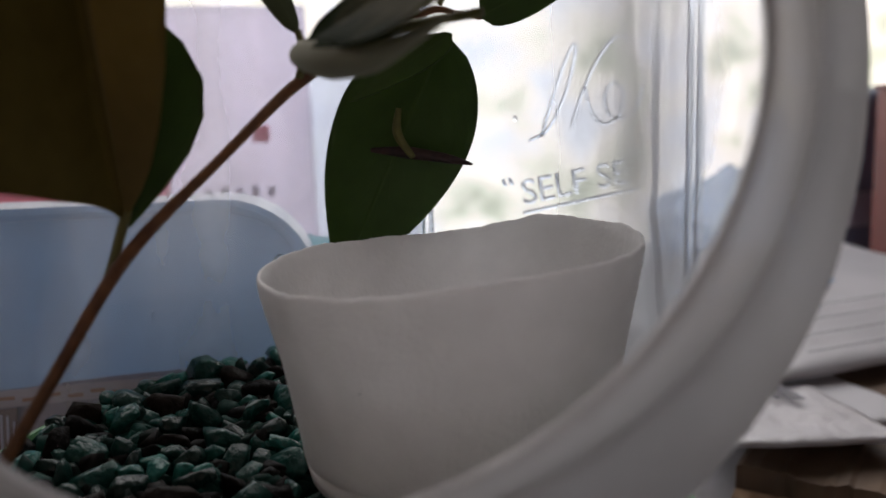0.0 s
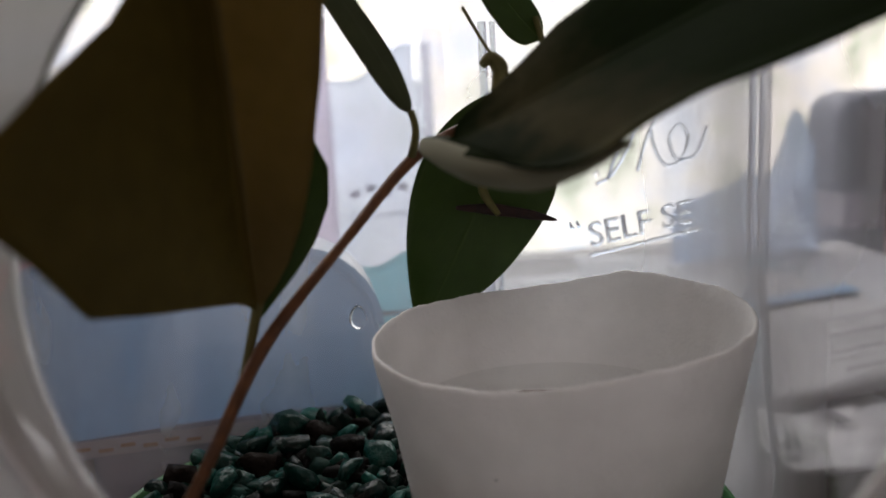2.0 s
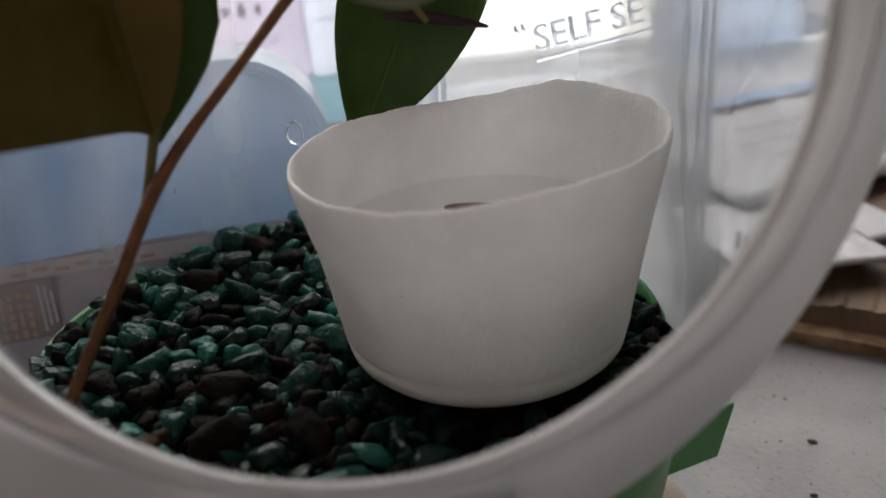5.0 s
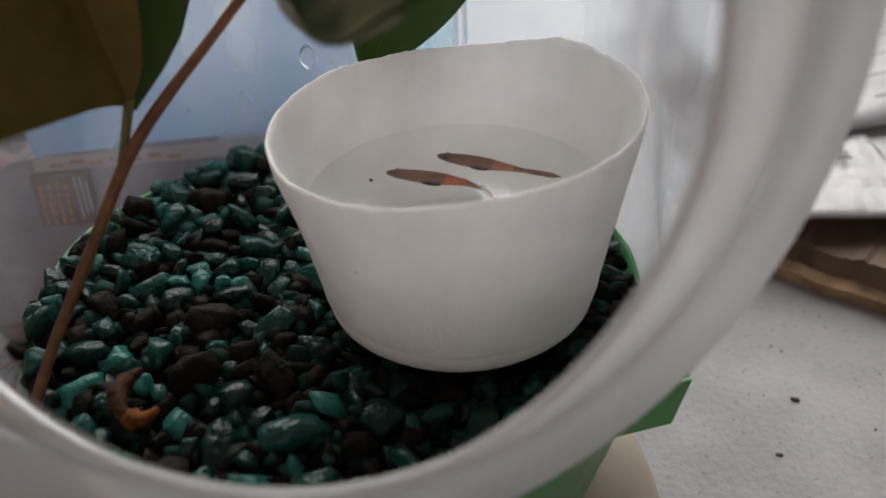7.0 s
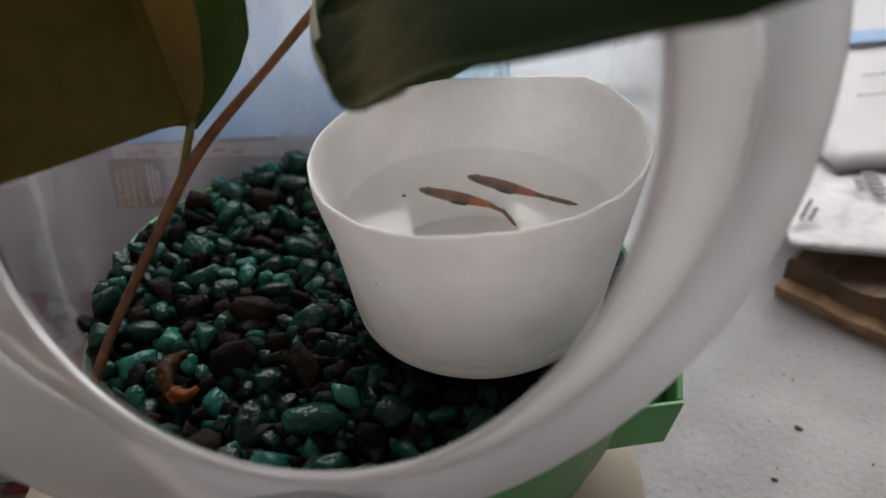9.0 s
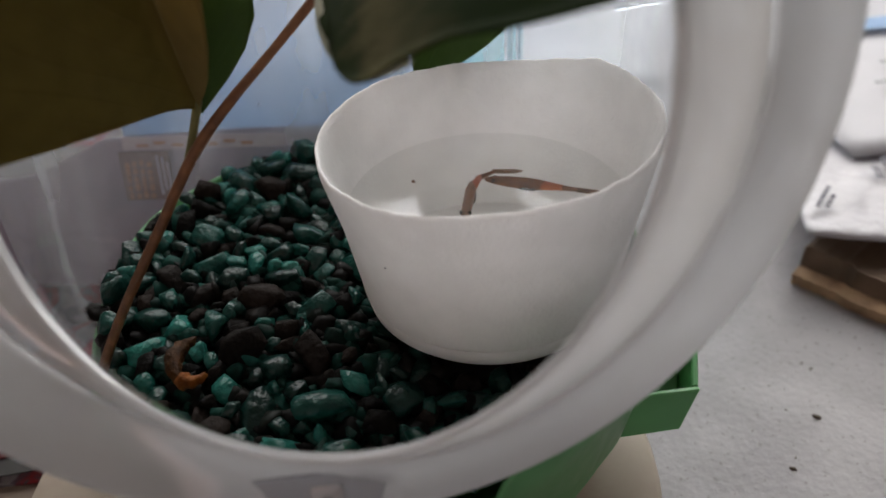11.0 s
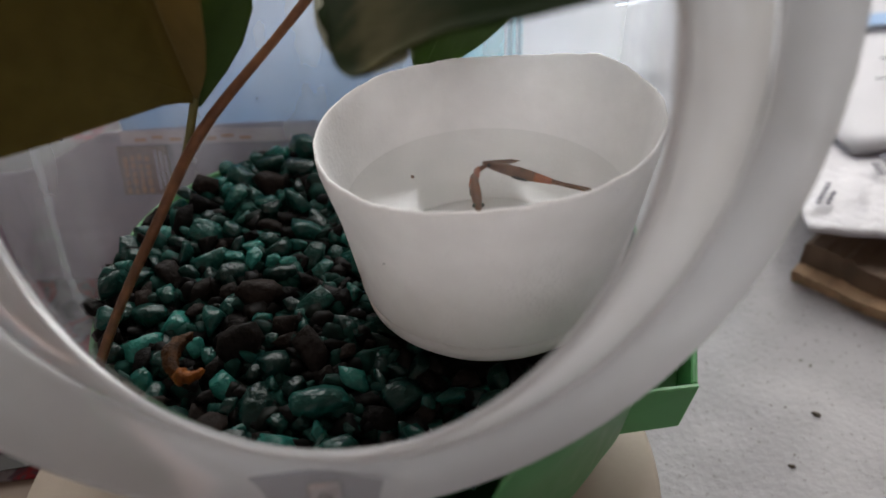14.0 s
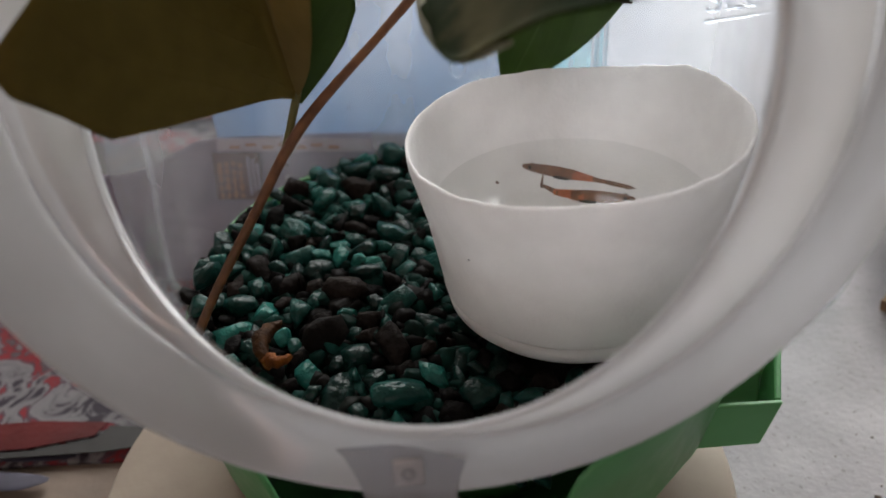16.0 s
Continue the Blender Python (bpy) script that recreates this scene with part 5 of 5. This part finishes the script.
def dark_box():
    root = tagged(empty("red_box", (0.375, 0.33, 0)), "dark red carton standing beside the papers", "box")
    part("carton", box_bm(-0.045, -0.03, 0, 0.045, 0.03, 0.125, 0.002), RED_DARK, root, smooth=False)
    part("lid_flap", box_bm(-0.046, -0.031, 0.1252, 0.046, 0.031, 0.128, 0.001), RED_DARK, root, smooth=False)


RED_DARK = surface("dark_red_card", (0.10, 0.012, 0.012), (0.17, 0.025, 0.02), 30, 0.5)
dark_box()


def slate_box():
    root = tagged(empty("slate_box", (0.378, 0.42, 0)), "dark blue-grey box standing near the window", "box")
    part("carton", box_bm(-0.055, -0.03, 0, 0.055, 0.03, 0.128, 0.018, 5), SLATE, root, smooth=False)
    part("paper_band", box_bm(-0.0555, -0.0305, 0.03, 0.0555, 0.0305, 0.055, 0.001), LAVENDER, root, smooth=False)


SLATE = surface("slate_card", (0.10, 0.13, 0.20), (0.16, 0.19, 0.27), 25, 0.5)
slate_box()


# left of the jar
DARK_RED = surface("dark_red_film", (0.055, 0.004, 0.005), (0.11, 0.009, 0.010), 60, 0.5, 0.3, spec=0.2)
bag = packet_flat("snack_bag", "crumpled snack bag in red, white and black lying on the table", (-0.1458, -0.0119, 0.0012), 12, 0.130, 0.232, PRINT_FILM, [], 12)


def film_patch(name, outline, material, z):
    """A thin printed shape lying on the bag, its outline given in the bag's plane."""
    bm = bmesh.new()
    A = [bm.verts.new((x, y, z)) for x, y in outline]
    B = [bm.verts.new((x, y, z + 0.0003)) for x, y in outline]
    bm.faces.new(A[::-1])
    bm.faces.new(B)
    for i in range(len(A)):
        bm.faces.new((A[i], A[(i + 1) % len(A)], B[(i + 1) % len(A)], B[i]))
    bmesh.ops.recalc_face_normals(bm, faces=bm.faces[:])
    return part(name, bm, material, bag, smooth=False)


film_patch("red_panel", [(-0.060, 0.003), (0.0, 0.003), (0.016, 0.006), (0.018, 0.0105), (0.0, 0.0125), (-0.060, 0.0125)], DARK_RED, 0.0054)
film_patch("black_panel", [(-0.060, 0.0005), (0.020, 0.0005), (0.033, 0.002), (0.030, 0.008), (0.019, 0.0095), (0.0165, 0.0055), (0.0, 0.0025), (-0.060, 0.0025)], BLACK_CARD, 0.0050)
film_patch("red_panel", [(-0.060, 0.208), (0.060, 0.206), (0.060, 0.230), (-0.060, 0.230)], DARK_RED, 0.0054)
film_patch("black_panel", [(-0.060, 0.088), (0.040, 0.084), (0.042, 0.122), (0.031, 0.138), (0.003, 0.170), (-0.060, 0.196)], BLACK_CARD, 0.0054)
paper = packet_flat("brown_paper", "beige wrapping paper with black marks flat on the table", (-0.125, -0.066, 0.0004), -12, 0.11, 0.060, BEIGE_DIM, [], 13, category="paper")
for pts, radii in ((((-0.050, 0.046), (-0.036, 0.0492), (-0.026, 0.0523), (-0.0205, 0.0545)), [0.0022, 0.0020, 0.0014, 0.0004]), (((-0.045, 0.038), (-0.029, 0.0428), (-0.024, 0.0450), (-0.0215, 0.0462)), [0.0032, 0.0028, 0.0018, 0.0005])):
    mark = tube_bm([(x, y, 0.0) for x, y in pts], radii, 10)
    for v in mark.verts:
        v.co.z = 0.0048 + v.co.z * 0.06
    part("black_mark", mark, INK, paper)


# ---- square glass jar with raised writing ----
def glass_jar():
    root = tagged(empty("glass_jar", (0.0270, 0.1155, 0)), "clear square glass jar with raised writing behind the plastic jar", "jar")
    bm = bmesh.new()
    hw, r, rows = 0.043, 0.012, []
    for z, k in ((0.004, 0.90), (0.0, 0.84), (0.002, 0.96), (0.010, 1.0), (0.15, 1.0), (0.165, 0.97), (0.178, 0.80), (0.186, 0.72), (0.205, 0.72)):
        ring = []
        for q in range(4):
            for s_ in range(7):
                a = math.pi / 2 * (q + s_ / 6)
                cx, cy = (hw - r) * (1 if q in (0, 3) else -1), (hw - r) * (1 if q in (0, 1) else -1)
                ring.append(bm.verts.new(((cx + r * math.cos(a)) * k, (cy + r * math.sin(a)) * k, z)))
        rows.append(ring)
    for A, B in zip(rows, rows[1:]):
        for k in range(28):
            bm.faces.new((A[k], A[(k + 1) % 28], B[(k + 1) % 28], B[k]))
    bm.faces.new(rows[0])
    part("glass_wall", bm, GLASS, root)
    face = -hw - 0.0002
    t = part("raised_letters", letters_bm("SELF SE", 0.0090, 0.0005), EMBOSS, root)
    t.matrix_basis = pose(-0.0100, face, 0.0918, 90, 0, 0) @ pose(0, 0, 0, 0, 0, 9)
    for q in (0, 1):
        part("raised_quote", tube_bm([(-0.0152 + 0.0017 * q, face, 0.0985 + 0.0003 * q), (-0.0147 + 0.0017 * q, face, 0.0972 + 0.0003 * q), (-0.0142 + 0.0017 * q, face, 0.0966 + 0.0003 * q)], [0.0003, 0.0005, 0.0003], 8), EMBOSS, root)
    u = part("raised_line", box_bm(0, -0.0006, 0, 0.031, 0.0006, 0.0009, 0.0003), EMBOSS, root)
    u.matrix_basis = pose(-0.0100, face, 0.0893, 0, -9, 0)
    for pts in (((-0.006, 0.105), (0.000, 0.108), (0.006, 0.118), (0.0095, 0.130), (0.008, 0.131), (0.003, 0.120), (-0.002, 0.106)),
                ((0.008, 0.108), (0.0115, 0.118), (0.0165, 0.127), (0.022, 0.1335), (0.027, 0.134)),
                ((0.0125, 0.120), (0.0145, 0.113), (0.0185, 0.109), (0.0235, 0.111), (0.0255, 0.117), (0.0225, 0.121), (0.0190, 0.117), (0.0215, 0.111), (0.0285, 0.112), (0.0320, 0.120))):
        part("raised_flourish", tube_bm([(x * 0.78 - 0.0035, face, 0.0172 + 0.851 * z + 0.0012) for x, z in pts], [0.0005] * len(pts), 8), EMBOSS, root)
    # upright seams and worn streaks in the glass
    for x, w_ in ((-0.036, 0.0010), (-0.0335, 0.0006), (0.034, 0.0009), (0.0365, 0.0006)):
        part("glass_seam", box_bm(x - w_, face - 0.0005, 0.012, x + w_, face + 0.0004, 0.148, 0.0003), EMBOSS, root)
    return root


glass_jar()

# ---- drops and crumbs ----
for k, (x, y, z, r) in enumerate(((-0.0432, 0.0620, 0.0816, 0.0021), (-0.0380, 0.0627, 0.0790, 0.0006), (-0.0700, 0.0530, 0.0740, 0.0005), (-0.0300, 0.0630, 0.0735, 0.0006), (-0.0050, 0.0540, 0.1010, 0.0007), (0.0080, 0.0430, 0.1130, 0.0006))):
    bm = bmesh.new()
    bmesh.ops.create_icosphere(bm, subdivisions=3, radius=1)
    for v in bm.verts:
        drip = 1 - 0.25 * v.co.z if v.co.z > 0 else 1
        v.co = (v.co.x * r * drip, v.co.y * r * 0.5, v.co.z * r * 1.35)
    d = part("water_drop", bm, DROP)
    d.location = (x, y, z)
    d.rotation_euler = (0, 0, math.atan2(y - AXIS.y, x - AXIS.x) - math.pi / 2)
    tagged(d, "clear water drop clinging to the jar wall", "drop", "drops on the jar")
rnd = random.Random(5)
for k, (x, y, r) in enumerate(((0.0702, 0.0231, 0.0014), (0.0613, 0.0099, 0.0006), (0.0597, 0.0064, 0.0011), (0.0738, 0.0408, 0.0009), (0.0632, 0.0254, 0.0006), (0.0597, 0.0260, 0.0005), (0.0612, 0.0341, 0.0005), (0.072, 0.043, 0.0007), (0.085, 0.012, 0.0008), (0.095, 0.030, 0.0006), (0.053, 0.018, 0.0005))):
    r *= 0.8 if k in (0, 2) else 0.62
    speck(x, y, r * 0.25, r, 20 + k, "dark crumb lying on the white table")


def motions():
    a_rows = ((0.0, -0.0145, 0.0195, 160), (9.2, -0.0145, 0.0195, 160), (9.8, -0.0158, 0.0195, 190), (10.5, -0.0165, 0.0185, 240), (11.3, -0.0160, 0.0180, 272), (13.2, -0.0160, 0.0183, 276), (14.5, -0.0152, 0.0195, 282), (15.0, -0.0150, 0.0190, 312), (15.5, -0.0138, 0.0180, 335), (16.0, -0.0115, 0.0165, 356))
    b_rows = ((0.0, -0.0049, 0.0241, 154), (9.2, -0.0049, 0.0241, 154), (10.3, -0.0030, 0.0215, 162), (11.3, -0.0022, 0.0192, 169), (13.2, -0.0022, 0.0192, 168), (14.5, -0.0057, 0.0230, 144), (15.0, -0.0076, 0.0237, 146), (16.0, -0.0129, 0.0254, 162))
    for ob, rows in ((FISH_A[0], a_rows), (FISH_B[0], b_rows)):
        walk(ob, [(t, pose(x, y, 0.0715, 0, 0, r)) for t, x, y, r in rows])
    # bends: the rear half and the tail fin swing on the body
    a_bend = ((0.0, 4, 20, 46), (9.2, 4, 20, 46), (10.5, 18, 40, 70), (11.3, 14, 46, 92), (13.2, 14, 46, 92), (14.5, 20, 52, 95), (15.0, 34, 68, 105), (15.5, 22, 55, 95), (16.0, 10, 38, 85))
    b_bend = ((0.0, 0, 0, 0), (4.0, 3, 5, 7), (8.0, -2, -3, -5), (9.2, 0, 0, 0), (12.5, -3, -5, -7), (14.5, 2, 4, 6), (16.0, -3, -5, -7))
    for f, bends, sg, s in ((FISH_A, a_bend, -1, 1.0), (FISH_B, b_bend, 1, 0.98)):
        rows = []
        for t, r, q, w_ in bends:
            r, q, w_ = sg * r, sg * q, sg * w_
            x1, y1 = -0.0045 * s * math.cos(radians(r)), -0.0045 * s * math.sin(radians(r))
            x2, y2 = x1 - 0.0042 * s * math.cos(radians(q)), y1 - 0.0042 * s * math.sin(radians(q))
            rows.append((t, pose(0, 0, 0, 0, 0, r), pose(x1, y1, 0, 0, 0, q), pose(x2, y2, 0, 0, 0, w_)))
        for k in (1, 2, 3):
            walk(f[k + 1], [(row[0], row[k]) for row in rows])


motions()
